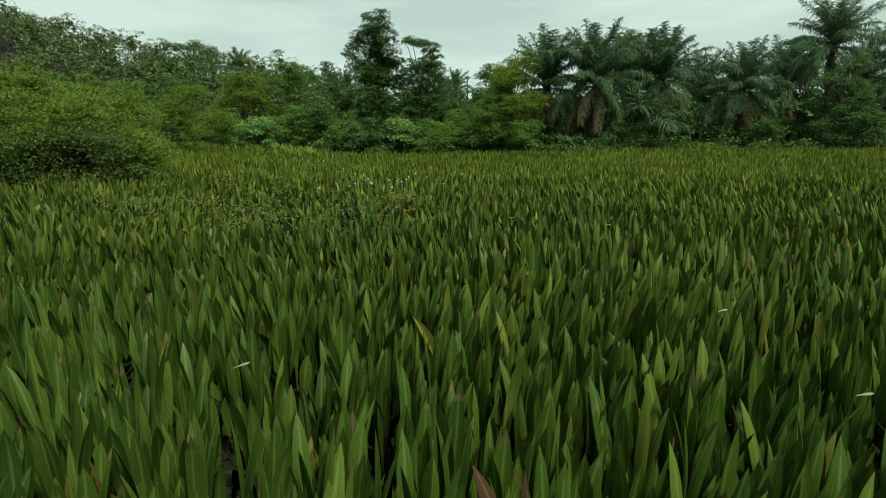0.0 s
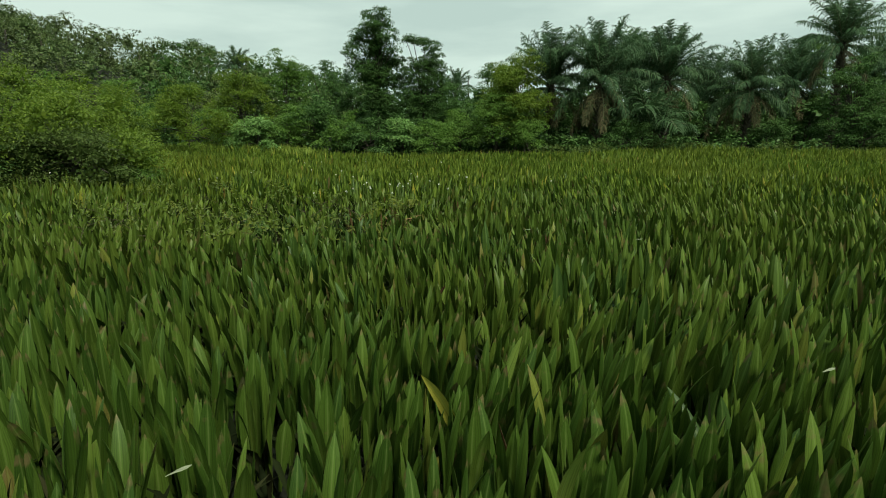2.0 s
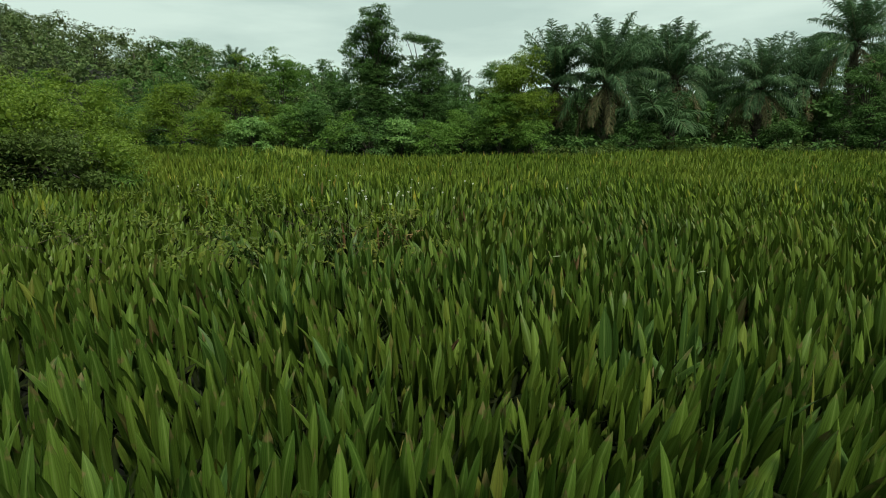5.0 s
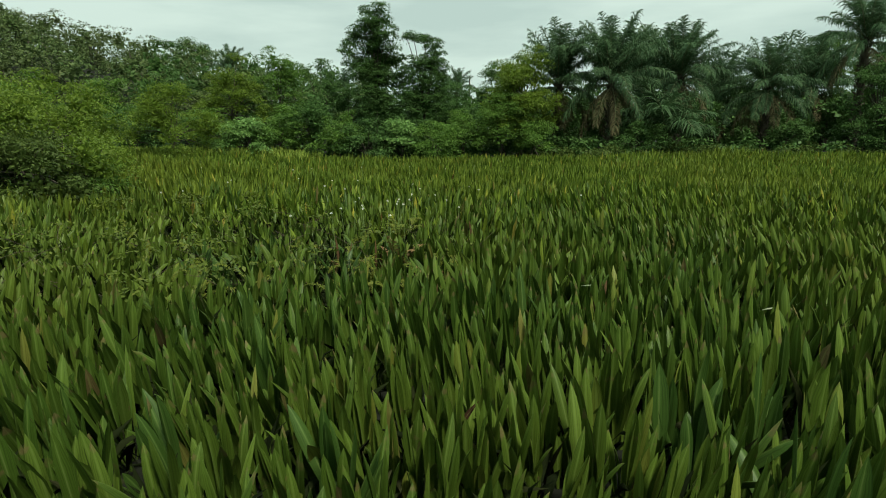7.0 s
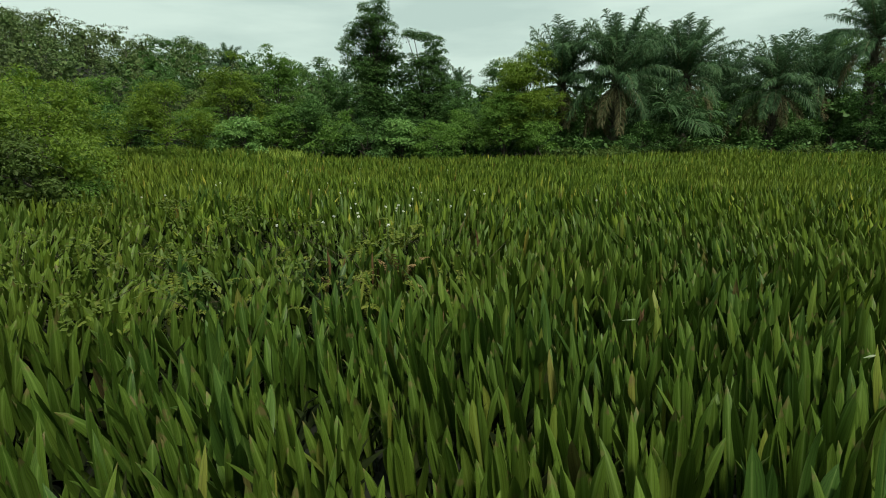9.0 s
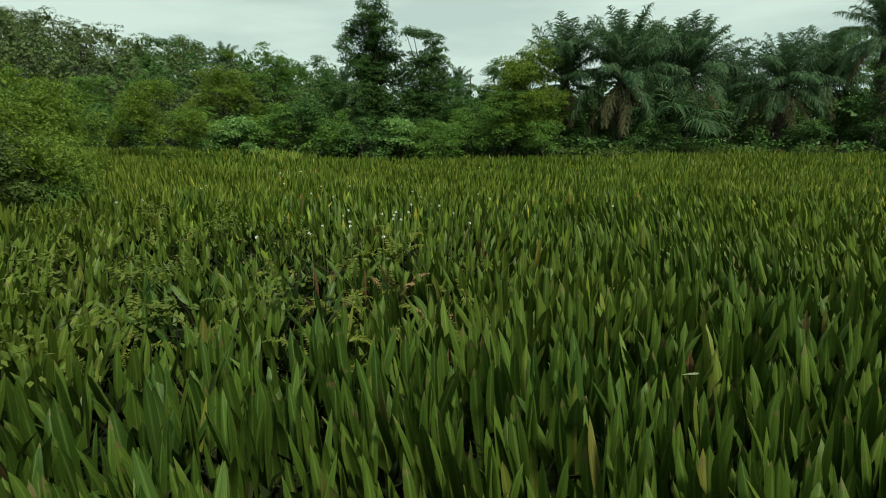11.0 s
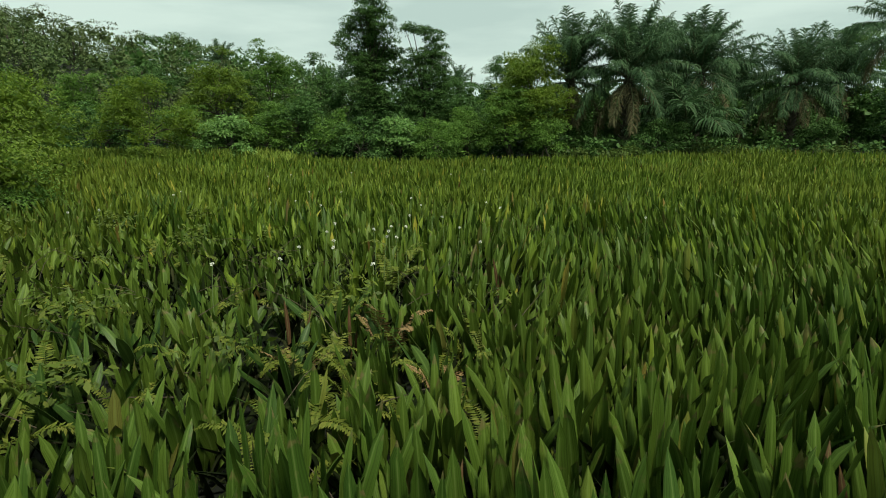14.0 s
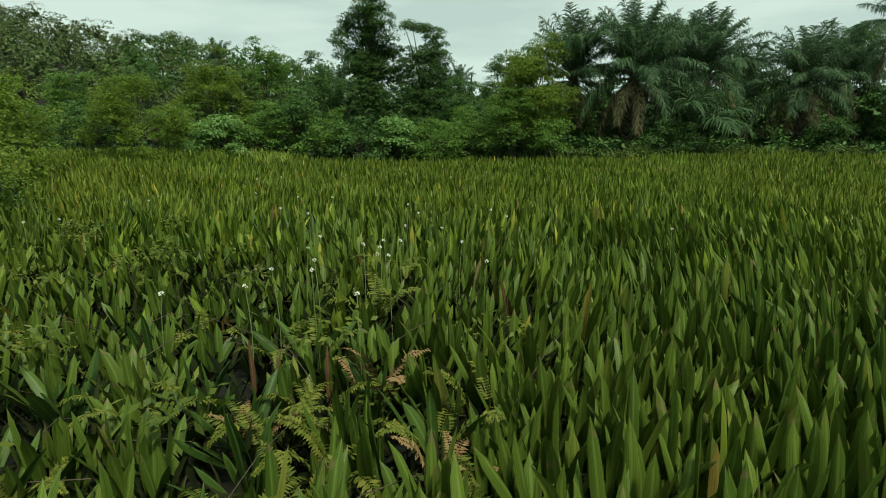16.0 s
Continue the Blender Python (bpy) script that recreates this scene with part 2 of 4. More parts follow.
M_hill = leaf_material("hill_foliage", [(0, (0.052, 0.090, 0.028)), (0.5, (0.076, 0.124, 0.036)), (1, (0.108, 0.150, 0.046))], (0.108, 0.104, 0.048), rough=0.6, patch_size=0.07)


# ---- mesh helpers ----
def mesh_of(name, verts, quads, mat, uv=None, smooth=False):
    """A mesh of quads from arrays of corners, corner numbers and corner uv."""
    verts, quads = np.asarray(verts, np.float32).reshape(-1, 3), np.asarray(quads, np.int32).reshape(-1, 4)
    me = bpy.data.meshes.new(name)
    me.vertices.add(len(verts))
    me.vertices.foreach_set("co", verts.ravel())
    me.loops.add(quads.size)
    me.loops.foreach_set("vertex_index", quads.ravel())
    me.polygons.add(len(quads))
    me.polygons.foreach_set("loop_start", np.arange(0, quads.size, 4, dtype=np.int32))
    me.update(calc_edges=True)
    if uv is not None:
        me.uv_layers.new(name="UVMap").data.foreach_set("uv", np.asarray(uv, np.float32)[quads.ravel()].ravel())
    if smooth:
        me.polygons.foreach_set("use_smooth", np.ones(len(quads), bool))
    me.materials.append(mat)
    return me


def joined(pieces):
    """Several (verts, quads) or (verts, quads, uv) as one."""
    at, vs, qs, us = 0, [], [], []
    for p in pieces:
        v = np.asarray(p[0]).reshape(-1, 3)
        vs.append(v), qs.append(np.asarray(p[1]).reshape(-1, 4) + at)
        us.append(p[2] if len(p) > 2 else np.zeros((len(v), 2)))
        at += len(v)
    return np.concatenate(vs), np.concatenate(qs), np.concatenate(us)


def unit(v):
    return v / np.maximum(np.linalg.norm(v, axis=-1, keepdims=True), 1e-9)


def tube(points, radii, sides=6):
    """A tapered tube along points."""
    p, r = np.asarray(points, float), np.asarray(radii, float)
    tan = unit(np.gradient(p, axis=0))
    ref = np.where(np.abs(tan[:, 2:3]) > 0.95, (1.0, 0, 0), (0, 0, 1.0))
    a = unit(np.cross(tan, ref))
    b = np.cross(tan, a)
    ang = np.arange(sides) * 2 * np.pi / sides
    ring = p[:, None] + r[:, None, None] * (np.cos(ang)[None, :, None] * a[:, None] + np.sin(ang)[None, :, None] * b[:, None])
    i, j = np.meshgrid(np.arange(len(p) - 1), np.arange(sides), indexing="ij")
    k = (j + 1) % sides
    quads = np.stack([i * sides + j, i * sides + k, (i + 1) * sides + k, (i + 1) * sides + j], -1)
    return ring.reshape(-1, 3), quads.reshape(-1, 4)


BLADE_AT, BLADE_WIDE = (0, 0.15, 0.35, 0.58, 0.76, 0.88, 0.95, 1.0), (0.22, 0.28, 0.66, 0.98, 1.0, 0.72, 0.34, 0.02)


def blades(base, az, lean, bend, length, width, twist, fold, cuts, at=BLADE_AT, wide=BLADE_WIDE, curl=2.0):
    """Lance-shaped leaves folded along the midrib: each rises from base, leans towards az and bends on."""
    n = len(base)
    s = 1 - (1 - np.linspace(0, 1, cuts)) ** 1.5
    th = lean[:, None] + bend[:, None] * s[None] ** curl
    ca, sa = np.cos(az)[:, None], np.sin(az)[:, None]
    tan = np.stack([np.sin(th) * ca, np.sin(th) * sa, np.cos(th)], -1)
    step = (tan[:, 1:] + tan[:, :-1]) / 2 * length[:, None, None] * np.diff(s)[None, :, None]
    mid = base[:, None] + np.concatenate([np.zeros((n, 1, 3)), np.cumsum(step, 1)], 1)
    side = np.stack([-sa + 0 * th, ca + 0 * th, 0 * th], -1)
    nrm = np.cross(tan, side)
    tw = (twist[:, None] * (0.3 + 0.7 * s[None]))[..., None]
    side, nrm = side * np.cos(tw) + nrm * np.sin(tw), nrm * np.cos(tw) - side * np.sin(tw)
    w = (width[:, None] * np.interp(s, at, wide)[None] / 2)[..., None]
    f = (fold[:, None])[..., None]
    verts = np.stack([mid - side * w - nrm * w * f, mid, mid + side * w - nrm * w * f], 2)
    i, c, j = np.meshgrid(np.arange(n), np.arange(cuts - 1), np.arange(2), indexing="ij")
    o = i * cuts * 3 + c * 3 + j
    quads = np.stack([o, o + 1, o + 4, o + 3], -1)
    uv = np.stack(np.broadcast_arrays(np.array([0, 0.5, 1.0])[None, None, :], s[None, :, None], np.zeros((n, 1, 1)))[:2], -1)
    return verts.reshape(-1, 3), quads.reshape(-1, 4), uv.reshape(-1, 2)


def diamonds(p, axis, nrm, length, width):
    """Small leaves, each a diamond folded along its middle."""
    side = unit(np.cross(axis, nrm))
    m = p + axis * (0.45 * length)[:, None] + nrm * (0.12 * width)[:, None]
    v = np.stack([p, m - side * (width / 2)[:, None], p + axis * length[:, None], m + side * (width / 2)[:, None]], 1)
    uv = np.tile(np.array([[0.5, 0], [0, 0.5], [0.5, 1], [1, 0.5]]), (len(p), 1))
    return v.reshape(-1, 3), np.arange(len(p) * 4).reshape(-1, 4), uv


def part(name, me, parent, label="", m=None):
    ob = new(name, me)
    ob.parent = parent
    if m is not None:
        ob.matrix_basis = m
    return tagged(ob, label)


def thing(name, label, category, at, group="", turn=0.0, kind=""):
    ob = new(name)
    ob.empty_display_size = 0.2
    ob.matrix_basis = pose(*at, 0, 0, turn)
    return tagged(ob, label, category, group, kind)


# ---- ground ----
def ramp01(a):
    a = np.clip(a, 0, 1)
    return a * a * (3 - 2 * a)


def ground_height(x, y):
    x, y = np.asarray(x, float), np.asarray(y, float)
    hill = 0.238 * np.clip(-x - 5, 0, 90) * ramp01((y - 52) / 36) * (1 - 0.8 * ramp01((y - 170) / 220))
    bank = 0.45 * ramp01((y - 46) / 5) + 0.35 * ramp01((-x - 9) / 5) * ramp01((y - 14) / 6)
    rise = 0.22 * ramp01((y - 22) / 24) + 0.25 * ramp01((y - 30) / 18) * ramp01((x - 2) / 14)
    return hill + bank + rise + 0.05 * np.sin(x * 0.9) * np.sin(y * 0.7 + 1)


gx = np.concatenate([-np.geomspace(3000, 130, 14), np.arange(-120, 121, 3.0), np.geomspace(130, 3000, 14)])
gy = np.concatenate([-np.geomspace(1500, 40, 10), np.arange(-30, 201, 3.0), np.geomspace(215, 4000, 16)])
GX, GY = np.meshgrid(gx, gy)
gi, gj = np.meshgrid(np.arange(len(gy) - 1), np.arange(len(gx) - 1), indexing="ij")
go = gi * len(gx) + gj
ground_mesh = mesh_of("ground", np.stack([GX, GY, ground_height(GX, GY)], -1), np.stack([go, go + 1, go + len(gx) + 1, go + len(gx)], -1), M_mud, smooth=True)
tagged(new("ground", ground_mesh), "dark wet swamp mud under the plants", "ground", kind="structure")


# ---- swamp plants ----
def fern_zone(x, y):
    """1 in the stretch where ferns push the leaves aside, 0 elsewhere."""
    d = np.hypot((x + 4.8) / 5.4, (y - 14.6) / 4.9)
    return 1 - ramp01((d - 0.6) / 0.6)


def waves(x, y):
    return 0.5 * np.sin(x * 0.55 + 0.3 * np.sin(y * 0.4)) + 0.5 * np.sin(y * 0.6 + 1.7 + 0.5 * np.sin(x * 0.33))


def sway(x, y):
    """How far the leaves of a stretch lean together: the slope of their tops in x and y."""
    sx = -0.20 * ramp01((x - 0.8) / 2.0) * ramp01((y - 6) / 5) * (1 - ramp01((y - 18) / 8)) + 0.10 * np.sin(x * 0.7 + 1.3 * np.sin(y * 0.45)) + 0.05 * np.sin(y * 1.3)
    return sx, 0.10 * np.sin(y * 0.8 + 0.6 * x) - 0.04


def plant_blades(rng, count, cuts, origin, tall, splay, broad=1.0, low=0.82, fold_most=0.6):
    """The leaves of rosettes: count leaves each at origin (n, 3)."""
    n = len(origin) * count
    base = np.repeat(origin, count, 0) + np.c_[rng.normal(0, 0.055, (n, 2)), np.zeros(n)]
    rank = np.tile(np.linspace(0, 1, count), len(origin))
    tall, splay = np.repeat(tall, count), np.repeat(splay, count)
    az = np.repeat(rng.uniform(0, 6.28, len(origin)), count) + np.tile(np.arange(count) * 2.4, len(origin)) + rng.normal(0, 0.25, n)
    az = az + 0.38 * np.sin(2 * az)
    lean = np.radians(1 + 11 * rank + rng.normal(0, 5, n)) * splay
    bend = np.radians(10 + 16 * rank + rng.normal(0, 12, n)) * np.minimum(0.5 + 0.5 * splay, 0.95)
    length = tall * rng.uniform(low, 1.08, n) * (1.0 - 0.06 * rank)
    width = rng.uniform(0.050, 0.078, n) * np.repeat(broad * np.ones(len(origin)), count)
    twist = rng.normal(0, 0.55, n)
    fold = rng.uniform(0.2, fold_most + 0.15, n)
    v, q, uv = blades(base, az, lean, bend, length, width, twist, fold, cuts, curl=3.2)
    sx, sy = sway(base[:, 0], base[:, 1])
    up = v[:, 2] - np.repeat(base[:, 2], cuts * 3)
    v[:, 0] += np.repeat(sx, cuts * 3) * up
    v[:, 1] += np.repeat(sy, cuts * 3) * up
    return v, q, uv


def scatter(rng, x0, x1, y0, y1, step):
    """Jittered places on a grid."""
    x, y = np.meshgrid(np.arange(x0, x1, step), np.arange(y0, y1, step))
    x = x + (np.arange(x.shape[0]) % 2)[:, None] * step / 2
    return x.ravel() + rng.uniform(-0.42, 0.42, x.size) * step, y.ravel() + rng.uniform(-0.42, 0.42, x.size) * step


def field_edge(x):
    """How far the plants reach."""
    return 45.5 + 1.2 * np.sin(x * 0.35) + 0.6 * np.sin(x * 0.9 + 1) + 2.0 * ramp01((x - 8) / 12)


def bush_edge(x, y):
    """True where the left thicket stands."""
    return (np.hypot((x + 15.5) / 5.2, (y - 23.8) / 6.0) < 0.62) | (x < -15.0) & (y > 18) & (y < 33)


NEAR = (-2.4, 2.2, 2.2, 9.8)
rng = np.random.default_rng(11)
fx, fy = scatter(rng, -62, 62, -5, 50, 0.325)
inside = (fy < field_edge(fx)) & ~bush_edge(fx, fy) & (np.abs(fx) < 0.86 * np.maximum(fy, 0) + 4)
near = inside & (fx > NEAR[0]) & (fx < NEAR[1]) & (fy > NEAR[2]) & (fy < NEAR[3])
ROSETTES = [(-3.51, 12.92), (-2.36, 12.87), (-1.94, 12.52), (-1.03, 12.98), (-3.21, 11.67), (-3.50, 11.62), (-1.76, 14.02), (-3.49, 14.21),
            (-0.50, 12.38), (-4.42, 13.22), (-3.67, 12.24), (-1.69, 11.96)]
thin = rng.uniform(0, 1, len(fx)) < 0.04 + 0.30 * fern_zone(fx, fy)
for x, y, wide in ((3.4, 21.2, 1.0), (3.0, 20.7, 0.6), (-6.4, 17.1, 0.55), (-3.4, 17.7, 0.5), (0.3, 14.5, 0.4)):
    thin |= (np.hypot((fx - x) / wide, (fy - y) / (0.7 * wide)) < 1) & (rng.uniform(0, 1, len(fx)) < 0.85)
for x, y in ROSETTES:
    thin |= np.hypot(fx - x, fy - y) < 0.42
rest = inside & ~near & ~thin & ((fy < 32) | (rng.uniform(0, 1, len(fx)) < 0.6))
tall_of = lambda x, y: 0.98 + 0.06 * waves(x, y) - 0.22 * fern_zone(x, y)
near_look, far_look = [], []
# more plants take the painted-in brightness the further off they stand
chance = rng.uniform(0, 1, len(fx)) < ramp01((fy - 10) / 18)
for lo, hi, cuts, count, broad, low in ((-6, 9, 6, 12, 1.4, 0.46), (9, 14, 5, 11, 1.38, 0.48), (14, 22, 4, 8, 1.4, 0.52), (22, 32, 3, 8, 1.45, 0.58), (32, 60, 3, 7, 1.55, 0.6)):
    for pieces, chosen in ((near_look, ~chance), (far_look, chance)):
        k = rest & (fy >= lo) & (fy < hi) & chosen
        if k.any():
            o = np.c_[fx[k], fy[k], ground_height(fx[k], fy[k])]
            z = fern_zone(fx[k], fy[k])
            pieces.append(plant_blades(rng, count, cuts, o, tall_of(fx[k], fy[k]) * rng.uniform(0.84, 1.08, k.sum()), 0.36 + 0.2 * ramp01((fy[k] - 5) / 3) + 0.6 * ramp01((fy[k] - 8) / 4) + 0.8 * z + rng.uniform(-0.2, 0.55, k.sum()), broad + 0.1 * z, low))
# the outlying parts of the field, planted wider
ox, oy = scatter(rng, -38, 44, -12, 46, 0.50)
k = (np.abs(ox) >= 0.86 * np.maximum(oy, 0) + 4) & ~bush_edge(ox, oy) & (oy < field_edge(ox)) & ~((ox < -11) & (oy > 16)) | (oy < -5)
o = np.c_[ox[k], oy[k], ground_height(ox[k], oy[k])]
near_look.append(plant_blades(rng, 5, 3, o, tall_of(ox[k], oy[k]), 1.0 + 0 * ox[k], 2.3, 0.7))
for zone, mat, label in ((near_look, M_blade, "dense field of upright lance-shaped green swamp plants"), (far_look, M_blade_far_lit, "dense yellower swamp plants towards the trees, lit tips put into colour")):
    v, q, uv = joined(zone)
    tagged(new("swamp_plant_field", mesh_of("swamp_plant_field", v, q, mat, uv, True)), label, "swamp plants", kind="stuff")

# low withered leaves whose near-black colour stands in for shade between plants
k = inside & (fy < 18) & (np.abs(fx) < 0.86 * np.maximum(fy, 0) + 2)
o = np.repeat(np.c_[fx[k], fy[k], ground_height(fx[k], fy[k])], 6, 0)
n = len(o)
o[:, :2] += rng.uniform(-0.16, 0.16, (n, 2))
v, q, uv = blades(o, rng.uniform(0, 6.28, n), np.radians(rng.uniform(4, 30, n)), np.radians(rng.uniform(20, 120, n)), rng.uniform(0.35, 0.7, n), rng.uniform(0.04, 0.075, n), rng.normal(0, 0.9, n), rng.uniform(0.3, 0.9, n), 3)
tagged(new("gap_shade_leaf_litter", mesh_of("gap_shade_leaf_litter", v, q, M_gap_litter, uv, True)), "withered leaves low between the plants, near-black to paint the gaps' shade", "dead leaves", kind="stuff")

plants = []
for i in range(11):
    r = np.random.default_rng(100 + i)
    splay = 0.40 + 0.08 * i if i < 6 else 2.4 if i < 9 else 3.1
    plant = thing("swamp_plant", "upright rosette of broad lance-shaped green leaves in mud", "swamp plant", (0, 0, 0), "swamp plants in the field")
    count = 12 + i % 3
    v, q, uv = plant_blades(r, count, 10, np.zeros((1, 3)), np.array([0.98]), np.array([splay]), 1.4 if i < 6 else 1.45 if i < 9 else 1.6, 0.48)
    for k in range(count):
        vk, uk = v[k * 30:k * 30 + 30], uv[k * 30:k * 30 + 30]
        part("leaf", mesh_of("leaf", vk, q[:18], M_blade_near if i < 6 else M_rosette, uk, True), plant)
    plants.append(plant)
used = set()
for x, y in zip(fx[near & ~thin], fy[near & ~thin]):
    z = float(fern_zone(x, y))
    i = int(rng.integers(6, 9)) if rng.uniform() < 0.05 + 0.6 * z else int(rng.integers(0, 3) + (3 if y > 6 else 0))
    s = float(tall_of(x, y) / 0.98 * rng.uniform(0.92, 1.06))
    sx, sy = sway(x, y)
    lean_x, lean_y = math.degrees(math.atan(float(sx))) + rng.normal(0, 2), math.degrees(math.atan(float(sy))) + rng.normal(0, 2)
    m = pose(x, y, float(ground_height(x, y)), -lean_y, lean_x, 0) @ pose(0, 0, 0, 0, 0, rng.normal(0, 22) + 180 * int(rng.integers(0, 2))) @ Matrix.Diagonal((s, s, s, 1))
    if i not in used:
        used.add(i)
        plants[i].matrix_basis = m
    else:
        copy_thing(plants[i], m)
for k, (x, y) in enumerate(ROSETTES):
    i, s = 9 + k % 2, float(rng.uniform(0.92, 1.1))
    m = pose(x, y, float(ground_height(x, y)), 0, 0, 75 * k) @ Matrix.Diagonal((s, s, s, 1))
    if i not in used:
        used.add(i)
        plants[i].matrix_basis = m
    else:
        copy_thing(plants[i], m)


# ---- trees and shrubs ----
def foliage(rng, lobes, per_area, leaves, length, width, spread=0.45, droop=0.3, low=-0.28, core=90):
    """Umbrella-shaped clumps of leaves over ellipsoid lobes (n, 6), with dark gaps between the clumps."""
    ps, out = [], []
    for cx, cy, cz, rx, ry, rz in lobes:
        n = max(5, int(4 * 3.14 * ((rx * ry + rx * rz + ry * rz) / 3) * per_area * 0.42))
        d = unit(rng.normal(0, 1, (n * 3, 3)))
        d = d[d[:, 2] > low][:n]
        ps.append(np.array([cx, cy, cz]) + d * np.array([rx, ry, rz]) * rng.uniform(0.62, 1.12, (len(d), 1)))
        out.append(d)
    c, d = np.concatenate(ps), np.concatenate(out)
    size = spread * rng.uniform(0.8, 2.1, len(c)) * rng.uniform(0.75, 1.0, len(c))
    flat = rng.uniform(0.35, 0.65, len(c))
    c, d, size, flat = np.repeat(c, leaves, 0), np.repeat(d, leaves, 0), np.repeat(size, leaves), np.repeat(flat, leaves)
    n = len(c)
    u = unit(unit(rng.normal(0, 1, (n, 3))) + 0.45 * d + np.array([0, 0, 0.55]))
    reach = rng.uniform(0.4, 1.1, n) ** 0.55
    p = c + u * np.stack([size, size, size * flat], -1) * reach[:, None]
    side = unit(u * np.array([1, 1, 0.15]) + rng.normal(0, 0.35, (n, 3)))
    axis = unit(side + np.array([0, 0, -droop]) + rng.normal(0, 0.15, (n, 3)))
    nrm = unit(0.75 * u + np.array([0, 0, 0.55]) + rng.normal(0, 0.22, (n, 3)))
    nrm = unit(nrm - axis * np.sum(nrm * axis, 1, keepdims=True))
    outer = diamonds(p, axis, nrm, length * rng.uniform(0.6, 1.35, n), width * rng.uniform(0.65, 1.3, n))
    # leaves and twig fans deep inside each lobe close the crown
    lo = np.repeat(np.array(lobes, float), core, 0)
    n = len(lo)
    d = unit(rng.normal(0, 1, (n, 3)))
    size = lo[:, 3:].mean(1)
    inner = diamonds(lo[:, :3] + d * lo[:, 3:] * rng.uniform(0.05, 0.85, (n, 1)) - 0.15 * d * size[:, None], unit(d + rng.normal(0, 0.6, (n, 3))), unit(rng.normal(0, 1, (n, 3))), np.minimum(size * rng.uniform(0.22, 0.46, n), 2.0 * length), np.minimum(size * rng.uniform(0.14, 0.28, n), 1.3 * length))
    return joined([outer, inner])


def dome_lobes(rng, radius, height, count, size=0.42, low=0.12):
    """Lobes that fill an uneven dome down to near the ground."""
    got = []
    for _ in range(count):
        a, k = rng.uniform(0, 6.28), math.sqrt(rng.uniform(0, 1))
        top = math.sqrt(max(0.08, 1 - (0.92 * k) ** 2))
        s = size * radius * rng.uniform(0.65, 1.15)
        z = height * (low + (top - low) * rng.uniform(0.25, 1.0) ** 0.6) - s * 0.75
        got.append((radius * 0.85 * k * math.cos(a), radius * 0.85 * k * math.sin(a), max(z, s * 0.5), s, s, s * rng.uniform(0.7, 0.95)))
    k = height / max(g[2] + g[5] for g in got)
    return [(x, y, z * k, a, c, e * k) for x, y, z, a, c, e in got]


def stems_to(rng, lobes, thick, stems=1):
    """Trunks from the foot with a limb to each lobe."""
    tubes = []
    hub = np.mean([l[:3] for l in lobes], 0)
    for k in range(stems):
        foot = np.array([rng.normal(0, 0.25), rng.normal(0, 0.25), -0.15]) * (stems > 1)
        foot[2] = -0.15
        fork = np.array([hub[0] * 0.5, hub[1] * 0.5, hub[2] * rng.uniform(0.5, 0.8)]) + rng.normal(0, 0.2, 3) * (1 if stems > 1 else 0.4)
        s = np.linspace(0, 1, 6)[:, None]
        path = foot * (1 - s) + fork * s + np.c_[0.15 * np.sin(s * 5 + k), 0.15 * np.sin(s * 4 + 2 * k), 0 * s] * s * (1 - s) * 2
        tubes.append(tube(path, np.linspace(thick, thick * 0.6, 6), 8))
        for lobe in lobes[k::stems]:
            end = np.array(lobe[:3]) + rng.normal(0, 0.1, 3)
            bow = fork * (1 - s) + end * s
            bow[:, 2] += (0.25 * np.sin(s * 3.14) * np.linalg.norm(end - fork) * 0.4)[:, 0]
            tubes.append(tube(bow, np.linspace(thick * 0.45, thick * 0.12, 6), 5))
    return joined(tubes)


def shrub(name, label, category, seed, at, radius, height, mat, count=11, leaf=0.205, per_area=1.9, leaves=44, stems=3, lobes=None, droop=0.35, group="", thick=0.09, size=0.28, spread=0.40):
    r = np.random.default_rng(seed)
    x, y = at
    ob = thing(name, label, category, (x, y, float(ground_height(x, y))), group)
    height = height * 0.94 - 0.3
    leaf, leaves = leaf * 0.78, int(leaves * 1.6)
    lobes = lobes or dome_lobes(r, radius, height, int(count * 1.7), size)
    v, q, uv = stems_to(r, lobes, thick, stems)
    part("trunk", mesh_of("trunk", v, q, M_bark, None, True), ob)
    v, q, uv = foliage(r, lobes, per_area, leaves, leaf, leaf * 0.48, spread, droop)
    part("crown", mesh_of("crown", v, q, mat, uv), ob)
    return ob


THICKET = "shrubs of the thicket"
EDGE = "shrubs along the field's edge"
# the near thicket
shrub("shrub", "yellow-green leafy shrub leaning over the swamp plants", "shrub", 1, (-12.8, 20.5), 2.7, 4.0, M_lime, 14, leaf=0.13, per_area=2.9, group=THICKET)
shrub("shrub", "dense yellow-green shrub with small leaves", "shrub", 2, (-16.8, 22.0), 3.2, 5.4, M_lime, 16, leaf=0.13, per_area=2.7, group=THICKET)
shrub("shrub", "tall rounded yellow-green shrub behind the thicket's edge", "shrub", 3, (-16.3, 27.5), 3.0, 5.5, M_lime, 16, leaf=0.15, per_area=2.5, group=THICKET)
shrub("shrub", "green shrub with arching branches at the thicket's end", "shrub", 4, (-20.5, 25.0), 3.4, 5.2, M_green, 15, leaf=0.15, per_area=2.5, group=THICKET)
shrub("shrub", "low dark green shrub beside the swamp plants", "shrub", 5, (-17.0, 18.6), 2.4, 2.9, M_green, 12, leaf=0.13, per_area=2.7, group=THICKET)
shrub("shrub", "low dark shrub filling the thicket's foot", "shrub", 35, (-13.8, 19.4), 2.0, 2.3, M_deep, 12, leaf=0.13, per_area=2.7, group=THICKET)
shrub("shrub", "low dark shrub filling the thicket's foot", "shrub", 36, (-11.6, 21.6), 1.6, 2.2, M_green, 10, leaf=0.13, per_area=2.7, group=THICKET)
